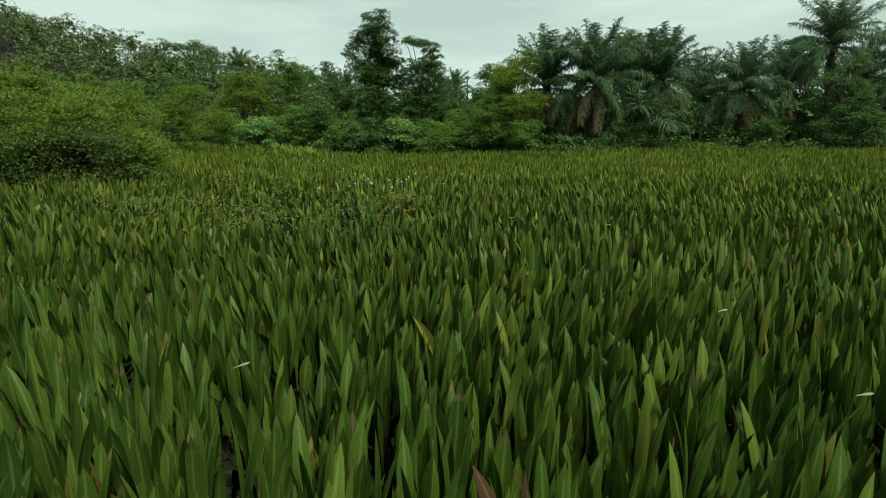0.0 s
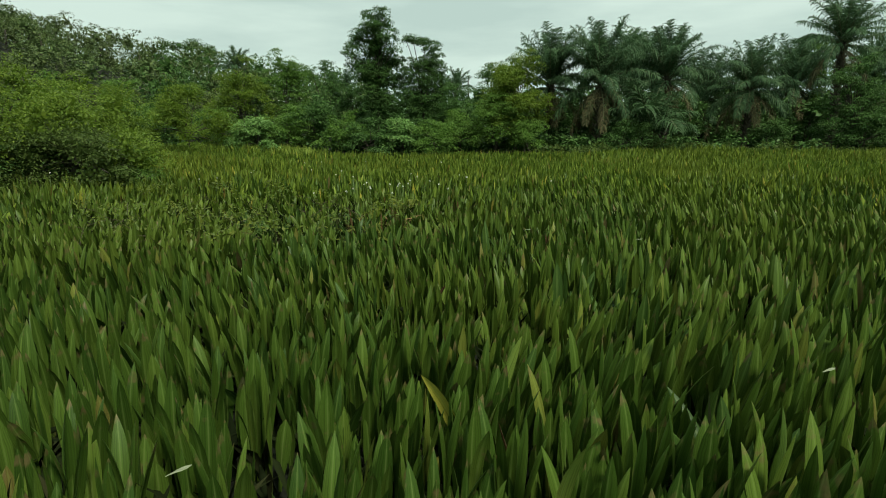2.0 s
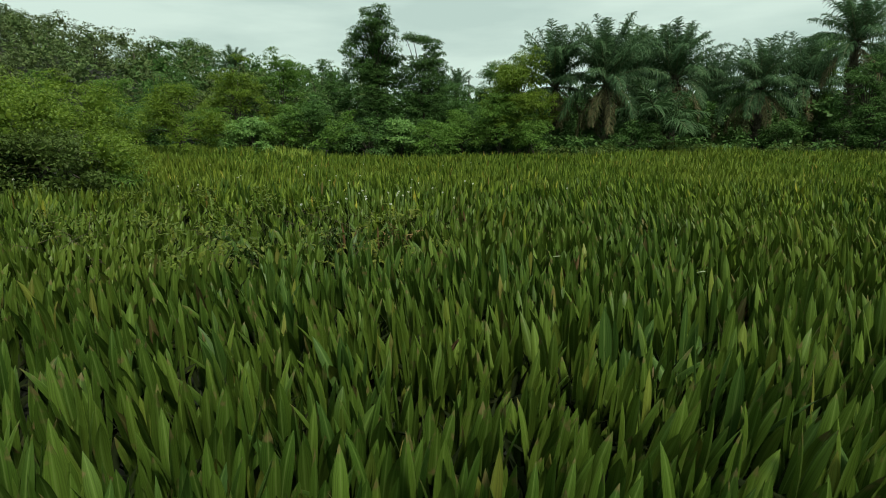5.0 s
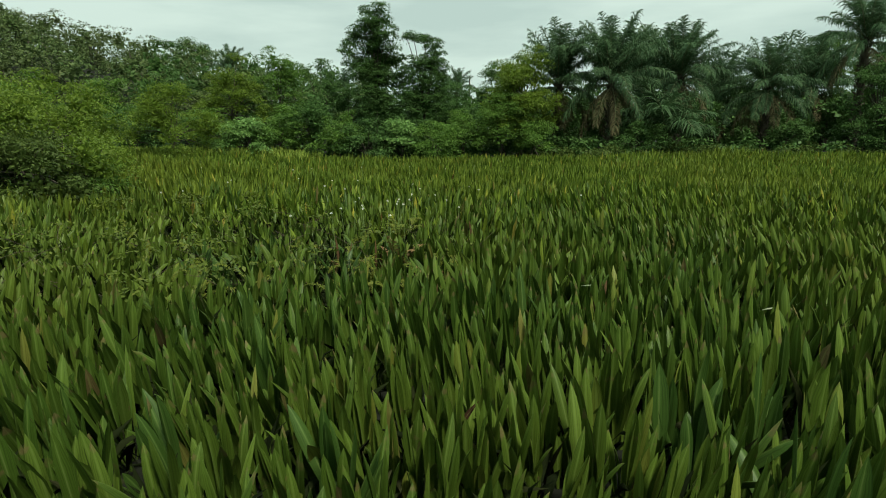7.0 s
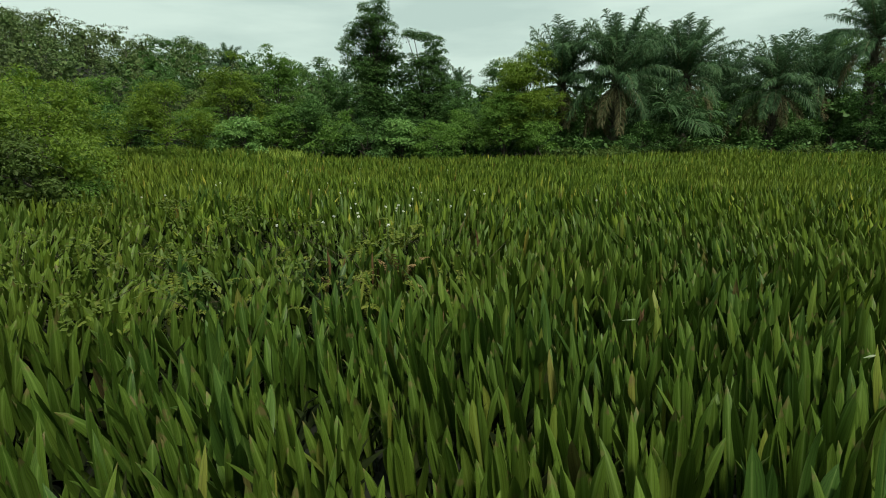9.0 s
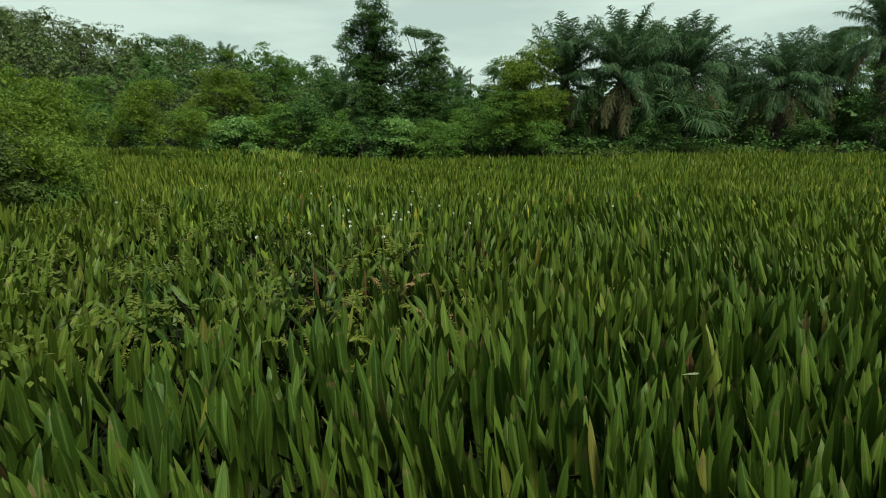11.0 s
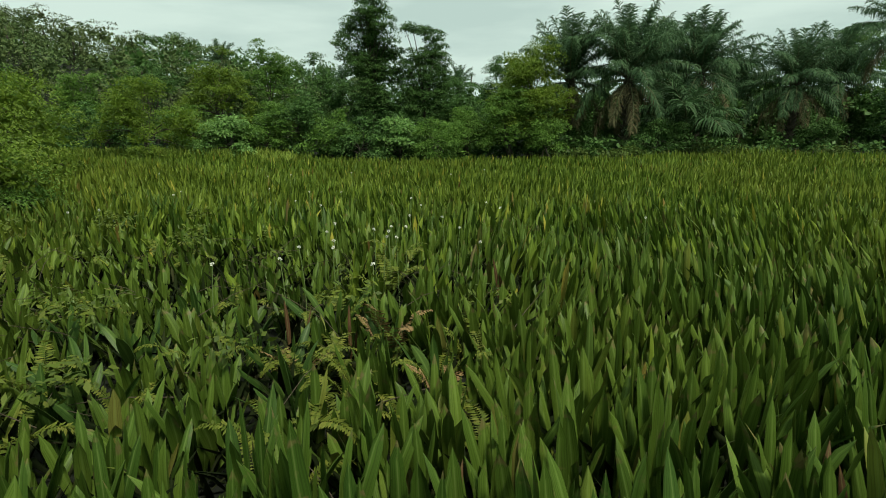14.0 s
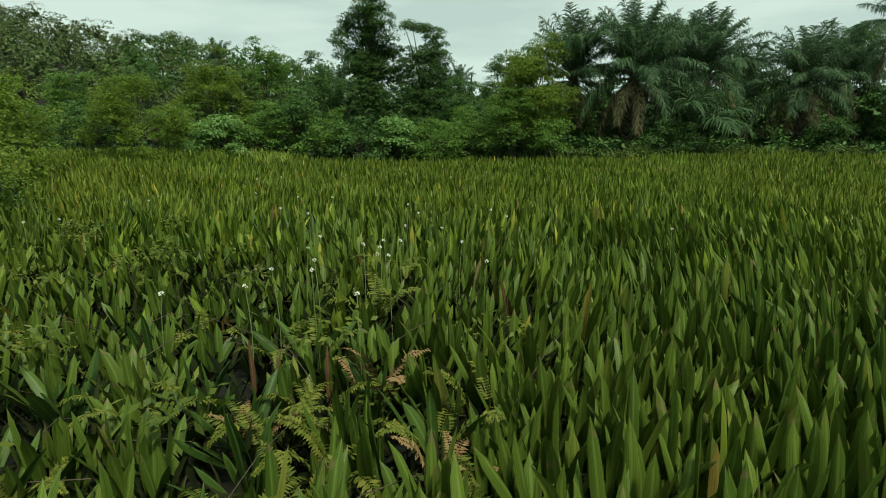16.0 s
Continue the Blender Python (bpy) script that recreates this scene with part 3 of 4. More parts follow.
shrub("shrub", "low dark shrub filling the thicket's foot", "shrub", 43, (-14.6, 19.0), 2.6, 3.2, M_olive, 16, leaf=0.13, per_area=2.7, group=THICKET)
shrub("shrub", "low dark shrub filling the thicket's foot", "shrub", 44, (-12.4, 19.6), 2.2, 2.8, M_olive, 14, leaf=0.13, per_area=2.7, group=THICKET)
# the edge of the field
shrub("shrub", "domed yellow-green shrub of fine leaves at the field's edge", "shrub", 6, (-18.02, 42.0), 3.1, 6.0, M_lime, 18, leaf=0.15, per_area=2.3, group=EDGE)
shrub("shrub", "low shrub with pale broad green leaves", "shrub", 7, (-14.16, 45.0), 2.1, 3.7, M_blue, 10, leaf=0.30, group=EDGE)
shrub("tree", "yellow-tinged tree wrapped in climbers", "tree", 8, (-18.83, 56.0), 3.2, 9.3, M_lime, 18, size=0.26)
shrub("tree", "pointed tree wrapped in climbers", "tree", 9, (-15.68, 59.0), 2.3, 11.0, M_green, per_area=3.0, lobes=[(-0.5, 0, 8.1, 0.7, 0.7, 1.0), (0.4, 0, 7.2, 1.4, 1.3, 1.0), (0.9, 0.2, 6.4, 1.8, 1.6, 1.4), (-0.4, -0.3, 5.6, 1.9, 1.7, 1.6), (0.5, -0.3, 3.6, 2.1, 2.0, 1.7), (-0.6, 0, 2.0, 2.0, 2.0, 1.6)], stems=1, thick=0.16)
shrub("shrub", "dark green dense shrub at the field's edge", "shrub", 10, (-10.73, 49.0), 2.7, 5.6, M_deep, 14, group=EDGE)
shrub("tree", "slender dark tree rising behind the shrubs", "tree", 11, (-12.46, 61.0), 2.3, 9.2, M_deep, 13)
shrub("shrub", "mid-green shrub with hanging leaves", "shrub", 12, (-8.40, 48.0), 2.5, 4.4, M_green, 12, group=EDGE)
shrub("shrub", "green shrub under the tall trees", "shrub", 13, (-6.16, 47.0), 2.2, 3.8, M_deep, 11, group=EDGE)
shrub("shrub", "shrub with large pale green leaves", "shrub", 14, (-3.45, 46.5), 1.6, 3.7, M_blue, 9, leaf=0.32, group=EDGE)
shrub("shrub", "dark rounded shrub reaching into the swamp plants", "shrub", 15, (-0.53, 45.5), 2.3, 4.0, M_green, 13, leaf=0.18, group=EDGE)
shrub("shrub", "dark thicket shrub behind the field's edge", "shrub", 16, (1.13, 55.0), 2.6, 6.8, M_deep, 13)
shrub("tree", "round-topped dark green tree behind the shrubs", "tree", 17, (5.17, 63.0), 2.0, 10.0, M_deep, 12)
shrub("tree", "yellow-green climber-covered tree beside the palms", "tree", 18, (5.9, 49.4), 3.1, 9.3, M_lime, 24, size=0.32)
shrub("shrub", "olive-green spreading shrub at the field's edge", "shrub", 19, (4.5, 48.4), 3.0, 5.8, M_green, 18, leaf=0.17, per_area=2.5, group=EDGE)
shrub("shrub", "green shrub at the foot of the palms", "shrub", 20, (6.71, 47.0), 2.0, 3.8, M_green, 10, group=EDGE)
shrub("shrub", "dark mound of creepers under the palms", "shrub", 21, (14.88, 48.5), 2.4, 3.3, M_deep, 11, group=EDGE)
shrub("tree", "leafy climber-covered tree in front of the palms", "tree", 22, (34.30, 50.0), 2.8, 8.9, M_deep, 20, size=0.26, stems=1, thick=0.16)
shrub("tree", "green broadleaf tree behind the palms", "tree", 23, (20.39, 65.0), 4.0, 14.0, M_deep, 20, size=0.26)
shrub("tree", "green broadleaf tree behind the palms", "tree", 24, (41.93, 68.0), 4.2, 13.5, M_green, 20, size=0.26)
shrub("tree", "green broadleaf tree behind the palms", "tree", 25, (32.22, 70.0), 4.0, 9.0, M_deep, 18, size=0.26)
shrub("tree", "green tree at the foot of the hill", "tree", 26, (-38.21, 58.0), 3.6, 7.5, M_green, 16, size=0.26)
shrub("tree", "green tree at the foot of the hill", "tree", 27, (-28.97, 54.0), 3.2, 7.0, M_green, 15, size=0.26)
shrub("tree", "dark tree at the foot of the hill", "tree", 28, (-26.62, 60.0), 3.4, 8.0, M_deep, 15, size=0.26)
shrub("shrub", "dark green shrub behind the thicket", "shrub", 29, (-23.11, 46.0), 2.5, 4.5, M_deep, 12, group=EDGE)
shrub("shrub", "green shrub filling the field's edge", "shrub", 30, (-18.01, 48.0), 2.4, 4.2, M_green, 12, group=EDGE)
shrub("shrub", "green shrub filling the field's edge", "shrub", 31, (-12.72, 47.5), 2.2, 4.6, M_green, 12, group=EDGE)

shrub("tree", "dark green tree filling the gap in the tree line", "tree", 32, (3.17, 60.0), 2.6, 7.2, M_deep, 14)
shrub("shrub", "green shrub in the gap beside the tall trees", "shrub", 33, (1.48, 49.0), 2.0, 4.4, M_green, 11, group=EDGE)
shrub("tree", "dark green tree standing behind the shrubs", "tree", 34, (-9.63, 62.0), 2.6, 7.6, M_deep, 14)

for k, (x, y, h, w) in enumerate([(10.02, 51.0, 2.8, 1.7), (29.06, 53.0, 3.0, 1.7), (37.19, 50.0, 3.4, 1.9), (33.0, 50.2, 3.6, 2.2), (35.2, 49.6, 3.0, 1.9)]):
    shrub("shrub", "low dark green shrub at the foot of a palm", "shrub", 90 + k, (x, y), w, h + 0.3, M_deep, 8, group="shrubs under the palms")

shrub("tree", "dark green tree between the palms", "tree", 37, (13.92, 63.0), 2.8, 8.4, M_deep, 14)
shrub("tree", "dark green tree behind the end of the palm row", "tree", 38, (50.05, 66.0), 3.4, 10.5, M_deep, 15)

# a flat-topped tree on the slope
r = np.random.default_rng(87)
shrub("tree", "dark flat-topped tree on the wooded slope", "tree", 42, (-39.5, 93.0), 4.0, 7.0, M_deep, stems=1, thick=0.2, leaf=0.3, per_area=1.6, leaves=30, spread=0.5,
      lobes=[(x, r.uniform(-1, 1), 6.4 - 0.05 * abs(x) - (0.7 if x > 2.5 else 0) + r.normal(0, 0.2), 1.1, 1.1, 0.45) for x in np.arange(-4, 4.6, 0.9)] + [(x, 0, 4.4, 1.3, 1.3, 0.8) for x in (-2.4, -0.6, 1.2, 2.6)])

# the two tall trees
tiers = [(12.0, -0.4, 0.5, 0.55), (11.2, -1.1, 1.0, 0.6), (10.4, -1.8, 1.6, 0.6), (9.6, -1.5, 1.8, 0.65), (8.8, -2.4, 1.8, 0.6), (8.0, -2.0, 1.6, 0.65),
         (7.2, -1.4, 1.3, 0.7), (6.4, -1.2, 1.5, 0.7), (5.4, -0.9, 1.3, 0.7), (4.2, -0.6, 0.9, 0.75), (3.0, -0.9, 1.1, 0.8)]
r = np.random.default_rng(404)
tall_lobes = []
for z, left, right, size in tiers:
    tall_lobes.append((0.1, 0.0, z - 0.1, size * 1.25, size * 1.2, size * 0.9))
    for x in np.arange(left, right + 0.3, 0.95):
        e = size * r.uniform(1.0, 1.45)
        tall_lobes.append((x + r.normal(0, 0.12), r.uniform(-1.0, 1.0) * min(1.0, right), z + r.normal(0, 0.42) - 0.08 * abs(x), e, e, e * 0.9))
shrub("tree", "tall narrow tree with dark layered crown above climber-wrapped trunk", "tree", 40, (-6.35, 57.0), 2.2, 14.3, M_deep, stems=1, thick=0.17, leaf=0.20, per_area=6.5, spread=0.30, leaves=34, lobes=tall_lobes)
shrub("tree", "climber-draped tree with a hooked leafy top", "tree", 41, (-2.01, 57.0), 2.2, 12.0, M_deep, stems=1, thick=0.17, leaf=0.20, per_area=7.0, spread=0.3, leaves=34, lobes=[
    (-1.5, 0, 10.3, 0.6, 0.6, 0.3), (-0.8, 0, 10.2, 0.8, 0.7, 0.4), (0.1, 0, 10.0, 0.9, 0.8, 0.5), (0.9, 0, 9.5, 0.8, 0.8, 0.6), (1.2, 0, 8.9, 0.6, 0.6, 0.5), (0.6, 0, 8.2, 1.0, 1.0, 0.8), (-0.6, 0, 7.9, 1.2, 1.1, 0.8),
    (1.1, 0, 7.4, 1.2, 1.1, 0.9), (-1.2, 0, 7.0, 1.2, 1.1, 1.0), (0.2, 0, 6.6, 1.6, 1.4, 1.2), (1.2, 0, 6.0, 1.3, 1.2, 1.2), (-1.0, 0, 5.6, 1.5, 1.3, 1.2), (0.3, 0, 5.0, 1.7, 1.5, 1.3), (-0.9, 0, 4.0, 1.6, 1.4, 1.3), (1.1, 0, 4.2, 1.6, 1.4, 1.3), (0.0, 0, 3.0, 1.8, 1.6, 1.4)])


# ---- oil palms ----
def frond_parts(seed, a0, bend, length=6.2, pairs=100, sag=0.55, thin=1.0):
    """One feather leaf from the origin in the xz plane: its rachis and its leaflets."""
    r = np.random.default_rng(seed)
    s = np.linspace(0, 1, 16)
    th = np.radians(a0 + bend * s ** 1.4)
    tan = np.stack([np.sin(th), 0.06 * np.sin(s * 3 + seed), np.cos(th)], -1)
    p = np.concatenate([np.zeros((1, 3)), np.cumsum((tan[1:] + tan[:-1]) / 2 * length / 15, 0)])
    rach = tube(p, np.linspace(0.085, 0.012, 16), 5)
    t = np.repeat(np.linspace(0.14, 0.995, pairs), 2) + r.normal(0, 0.004, pairs * 2)
    t = np.clip(t, 0, 1)
    sgn = np.tile([-1.0, 1.0], pairs)
    at = np.stack([np.interp(t, s, p[:, k]) for k in range(3)], -1)
    tg = unit(np.stack([np.interp(t, s, tan[:, k]) for k in range(3)], -1))
    up = unit(np.cross(tg, np.array([0, 1.0, 0])))
    up = np.where(up[:, 2:3] < 0, -up, up)
    ln = np.interp(t, [0.1, 0.3, 0.6, 0.9, 1], [0.4, 1.2, 1.3, 0.9, 0.42]) * r.uniform(0.75, 1.2, len(t))
    lift = r.normal(0.2, 0.45, len(t))[:, None]
    fwd = np.interp(t, [0, 1], [0.35, 1.05])[:, None]
    d0 = unit(sgn[:, None] * np.array([0, 1.0, 0]) + fwd * tg + lift * up + r.normal(0, 0.14, (len(t), 3)))
    d1 = unit(d0 + np.array([0, 0, -1.0]) * sag * r.uniform(0.6, 1.5, len(t))[:, None])
    d2 = unit(d1 + np.array([0, 0, -1.0]) * sag * 1.7 * r.uniform(0.6, 1.5, len(t))[:, None])
    roll = r.uniform(-0.9, 0.9, len(t))[:, None]
    wid = unit(unit(np.cross(d0, up)) * np.cos(roll) + up * np.sin(roll)) * 0.034 * thin
    l3 = (ln / 3)[:, None]
    c0, c1 = at, at + d0 * l3
    c2 = c1 + d1 * l3
    c3 = c2 + d2 * l3
    v = np.stack([c0 - wid * 0.6, c0 + wid * 0.6, c1 - wid, c1 + wid, c2 - wid * 0.9, c2 + wid * 0.9, c3 - wid * 0.15, c3 + wid * 0.15], 1)
    o = (np.arange(len(t)) * 8)[:, None, None] + np.array([0, 2, 4])[None, :, None] + np.array([0, 1, 3, 2])[None, None]
    return rach, (v.reshape(-1, 3), o.reshape(-1, 4), np.zeros((len(t) * 8, 2)))


FROND_KINDS = ((6, 26, 0), (20, 38, 0), (36, 48, 0), (58, 66, 0), (88, 74, 0), (120, 54, 1))


def frond_mesh(seed, a0, bend, mat, **kw):
    """The leaflets of a frond and the rachis that carries them."""
    rach, leaf = frond_parts(seed, a0, bend, **kw)
    return mesh_of("frond", *leaf[:2], mat, leaf[2]), mesh_of("rachis", *rach, M_rachis, None, True)


def add_frond(pair, ob, label, m):
    part("rachis", pair[1], part("frond", pair[0], ob, label, m))


FRONDS = [[frond_mesh(60 + 7 * k + j, a0 + 5 * j, bend, M_palm_dead if dead else M_palm, sag=(0.5, 0.55, 0.65, 0.75, 0.85, 0.9)[k], pairs=(76, 76, 76, 76, 74, 66)[k], thin=(1.05, 1.05, 1.05, 1.05, 1.0, 0.9)[k]) for j in range(2)] for k, (a0, bend, dead) in enumerate(FROND_KINDS)]
YOUNG = [frond_mesh(160 + j, a0, b, M_palm_young, length=4.2, pairs=56, sag=0.45) for j, (a0, b) in enumerate(((8, 55), (22, 90), (38, 105)))]


def palm_trunk(seed, height):
    """A stout stem rough with old leaf bases."""
    r = np.random.default_rng(seed)
    h = np.linspace(-0.2, height, 14)
    bits = [tube(np.c_[0.1 * np.sin(h * 0.5), 0.08 * np.sin(h * 0.4 + 1), h], 0.30 + 0.05 * np.sin(h * 7), 10)]
    for k in range(int(height * 9)):
        z, a = 0.3 + k * (height - 0.3) / (height * 9), k * 2.4
        d = np.array([math.cos(a), math.sin(a), 0.9])
        base = np.array([0.24 * math.cos(a), 0.24 * math.sin(a), z])
        bits.append(tube([base, base + d * 0.14, base + d * 0.3 * r.uniform(0.7, 1.1)], [0.10, 0.075, 0.05], 5))
    return joined(bits)


def oil_palm(label, seed, at, crown_z, scale, numbers=(9, 12, 12, 8, 6, 5), turn=0.0):
    x, y = at
    g = float(ground_height(x, y))
    r = np.random.default_rng(seed)
    ob = thing("oil_palm", label, "palm tree", (x, y, g), "oil palms behind the field", turn)
    v, q, uv = palm_trunk(seed, crown_z - g)
    part("trunk", mesh_of("trunk", v, q, M_palm_bark, None, True), ob)
    k = 0
    for kind, many in enumerate(numbers):
        for j in range(many):
            s = scale * r.uniform(0.88, 1.08) * (1.0, 1.0, 1.02, 1.04, 1.04, 0.95)[kind]
            m = pose(0, 0, crown_z - g - 0.12 * kind, r.normal(0, 3), r.normal(0, 4), k * 137.5 + r.normal(0, 9)) @ Matrix.Diagonal((s, s, s, 1))
            add_frond(FRONDS[kind][(j + seed) % 2], ob, "withered brown hanging frond" if kind == 5 else "", m)
            k += 1
    return ob


oil_palm("tall oil palm with arching dark green fronds", 71, (9.36, 53.0), 6.9, 0.75, (8, 12, 12, 7, 5, 7))
oil_palm("full oil palm with drooping and withered fronds", 72, (13.25, 51.0), 6.9, 0.80, (9, 13, 13, 8, 5, 8))
oil_palm("oil palm with dense dark green crown", 73, (21.55, 58.0), 7.9, 0.80, (9, 13, 12, 7, 6, 8))
oil_palm("lower oil palm with long drooping fronds", 74, (28.57, 56.0), 6.8, 0.74, (7, 10, 11, 10, 9, 8))
oil_palm("tallest oil palm with bare trunk and wide crown", 75, (35.36, 54.0), 10.5, 0.76, (5, 8, 9, 8, 5, 5))
oil_palm("oil palm at the end of the row", 76, (44.41, 57.0), 8.6, 0.85)
oil_palm("oil palm standing back in the row", 77, (19.92, 64.0), 8.4, 0.78)
oil_palm("oil palm standing back in the row", 78, (38.65, 66.0), 7.8, 0.85)
oil_palm("oil palm standing back in the row", 79, (29.45, 68.0), 6.2, 0.85)
oil_palm("oil palm standing back in the row", 80, (48.62, 68.0), 8.4, 0.78)

oil_palm("small far oil palm above the woods", 81, (2.37, 112.0), 11.0, 0.62, (5, 7, 8, 8, 5, 2))
oil_palm("small far oil palm above the woods", 82, (0.00, 118.0), 10.2, 0.62, (5, 7, 8, 8, 5, 2))

for seed, x, y, z, e in ((83, -16.4, 100.0, 9.6, 0.62), (84, -19.6, 103.0, 9.8, 0.6), (85, -28.4, 82.0, 11.2, 0.5), (86, -13.0, 108.0, 9.6, 0.62)):
    oil_palm("small far oil palm above the woods", seed, (x, y), z, e, (5, 7, 8, 6, 4, 1))

h = np.linspace(-0.3, 12.2, 9)
bare = new("dead_palm_trunk", mesh_of("dead_palm_trunk", *tube(np.c_[0.1 * np.sin(h * 0.4), 0 * h, h], np.linspace(0.16, 0.10, 9), 8), M_palm_bark, None, True))
bare.matrix_basis = pose(4.7, 112.0, float(ground_height(4.7, 112.0)))
tagged(bare, "bare grey trunk of a dead palm above the woods", "tree")

young = thing("young_palm", "young stemless palm with pale bluish fronds", "palm tree", (17.3, 49.5, 0.5), "")
for k in range(20):
    s = 1.0 + 0.3 * ((k * 7) % 5) / 5
    add_frond(YOUNG[k % 3], young, "", pose(0, 0, 1.5, 0, 0, k * 137.5) @ Matrix.Diagonal((s, s, s, 1)))


# ---- far woods ----
def woods(name, label, seed, places, radius, mat, leaf=0.34, leaves=20, per_area=0.75, layers=3):
    """Many far crowns on their stems, too many to count."""
    r = np.random.default_rng(seed)
    lobes, tubes = [], []
    for x, y, h in places:
        g = float(ground_height(x, y))
        s = radius * r.uniform(0.7, 1.25)
        for k in range(layers):
            lobes.append((x + r.normal(0, s * 0.5), y + r.normal(0, s * 0.5), g + h - s * 0.6 - k * max(s * 0.8, (h - s) / layers), s * 0.8, s * 0.8, s * 0.65))
        tubes.append(tube([(x, y, g - 0.2), (x + 0.2, y, g + h * 0.5), (x, y, g + h - s)], [0.16, 0.12, 0.07], 5))
    v, q, uv = foliage(r, lobes, per_area, leaves, leaf, leaf * 0.5, 0.55, 0.3)
    tv, tq, tu = joined(tubes)
    av, aq, au = joined([(v, q, uv), (tv, tq, tu)])
    me = mesh_of(name, av, aq, mat, au)
    me.materials.append(M_bark)
    index = np.zeros(len(aq), np.int32)
    index[len(q):] = 1
    me.polygons.foreach_set("material_index", index)
    return tagged(new(name, me), label, "forest", kind="stuff")


r = np.random.default_rng(5)
hx, hy = scatter(r, -150, -12, 62, 150, 5.6)
keep = (hy < 72 - 0.62 * hx) & (hy > 60 - 0.05 * hx) & (hx > -0.86 * hy - 4)
woods("hill_forest", "mixed dry green forest covering the low hill", 6, [(x, y, r.uniform(4.0, 7.2)) for x, y in zip(hx[keep], hy[keep])], 2.5, M_hill, leaf=0.27, leaves=34)
bx, by = scatter(r, -30, 92, 70, 97, 4.8)
woods("far_woods", "dark green woods behind the shrubs and palms", 7, [(x, y, r.uniform(5.0, 8.0)) for x, y in zip(bx, by) if x < 0.86 * y + 4], 2.6, M_deep, leaf=0.42, leaves=14, per_area=0.6, layers=5)


# ---- low growth along the field's edge ----
r = np.random.default_rng(31)
lobes = []
for x in np.arange(6, 62, 0.8):
    y = float(field_edge(x)) + r.uniform(0.3, 2.6)
    s = r.uniform(0.5, 0.95)
    lobes.append((x + r.normal(0, 0.3), y, 0.55 + s * 0.55, s, s, s * 0.7))
v, q, uv = foliage(r, lobes, 2.2, 22, 0.2, 0.13, 0.3, 0.2)
tagged(new("creepers", mesh_of("creepers", v, q, M_olive, uv)), "low mat of green creepers along the field's edge", "creepers", kind="stuff")
lobes = []
for x in np.arange(-32, 62, 0.9):
    for k in range(2 if x < 14 else 1):
        y = float(field_edge(x)) + r.uniform(2.0, 8.0)
        s = r.uniform(0.7, 1.3) * (1 if x < 14 else 0.7)
        lobes.append((x + r.normal(0, 0.4), y, float(ground_height(x, y)) + s * 0.6, s, s, s * 0.8))
for x in np.arange(-8, 64, 1.3):
    for k in range(5):
        y = r.uniform(58, 68)
        s = r.uniform(1.2, 1.9)
        lobes.append((x + r.normal(0, 0.4), y + 3.0, float(ground_height(x, y)) + r.uniform(0.5, 4.6), s, s, s * 0.8))
v, q, uv = foliage(r, lobes, 0.8, 11, 0.38, 0.20, 0.4, 0.3)
tagged(new("undergrowth", mesh_of("undergrowth", v, q, M_deep, uv)), "dark undergrowth between the shrubs and palms", "undergrowth", kind="stuff")


# ---- ferns, flowers and withered leaves ----
def fern_frond(seed, a0, bend, length, mat):
    r = np.random.default_rng(seed)
    s = np.linspace(0, 1, 14)
    th = np.radians(a0 + bend * s ** 2.4)
    tan = np.stack([np.sin(th), 0.1 * np.sin(3 * s + seed), np.cos(th)], -1)
    p = np.concatenate([np.zeros((1, 3)), np.cumsum((tan[1:] + tan[:-1]) / 2 * length / 13, 0)])
    rach = tube(p, np.linspace(0.005, 0.0015, 14), 4)
    pairs = int(length * 0.6 / 0.025)
    t = np.repeat(np.linspace(0.42, 1.0, pairs), 2)
    sgn = np.tile([-1.0, 1.0], pairs)
    at = np.stack([np.interp(t, s, p[:, k]) for k in range(3)], -1)
    tg = unit(np.stack([np.interp(t, s, tan[:, k]) for k in range(3)], -1))
    up = np.cross(tg, np.array([0, 1.0, 0]))
    up = np.where(up[:, 2:3] < 0, -up, up)
    axis = unit(sgn[:, None] * np.array([0, 1.0, 0]) + 0.35 * tg + up * r.normal(0.05, 0.22, (len(t), 1)) + np.array([0, 0, -0.25]))
    nrm = unit(up + 0.25 * tg)
    ln = np.interp(t, [0.36, 0.5, 0.75, 1.0], [0.07, 0.115, 0.095, 0.03]) * r.uniform(0.9, 1.1, len(t))
    v, q, uv = joined([rach, diamonds(at, axis, nrm, ln, ln * 0 + 0.032)])
    return mesh_of("frond", v, q, mat, uv)


GREEN_FRONDS = [fern_frond(300 + k, 6 + 5 * k, 105 + 12 * k, 1.02 + 0.08 * (k % 3), M_fern) for k in range(5)]
DRY_FRONDS = [fern_frond(320 + k, 6 + 6 * k, 60 + 25 * k, 0.85, M_dryfern) for k in range(2)]


def fern(at, seed, count, tall=1.0, dry=False):
    r = np.random.default_rng(seed)
    x, y = at
    ob = thing("fern", "withered brown fern among the swamp plants" if dry else "yellow-green fern with arching fronds among swamp plants", "fern", (x, y, float(ground_height(x, y))), "ferns among the swamp plants")
    for k in range(count):
        s = tall * r.uniform(0.8, 1.15)
        me = DRY_FRONDS[k % 2] if dry else GREEN_FRONDS[int(r.integers(0, 5))]
        part("frond", me, ob, "", pose(r.normal(0, 0.04), r.normal(0, 0.04), 0, 0, 0, k * 137.5 + seed * 40) @ Matrix.Diagonal((s, s, s, 1)))


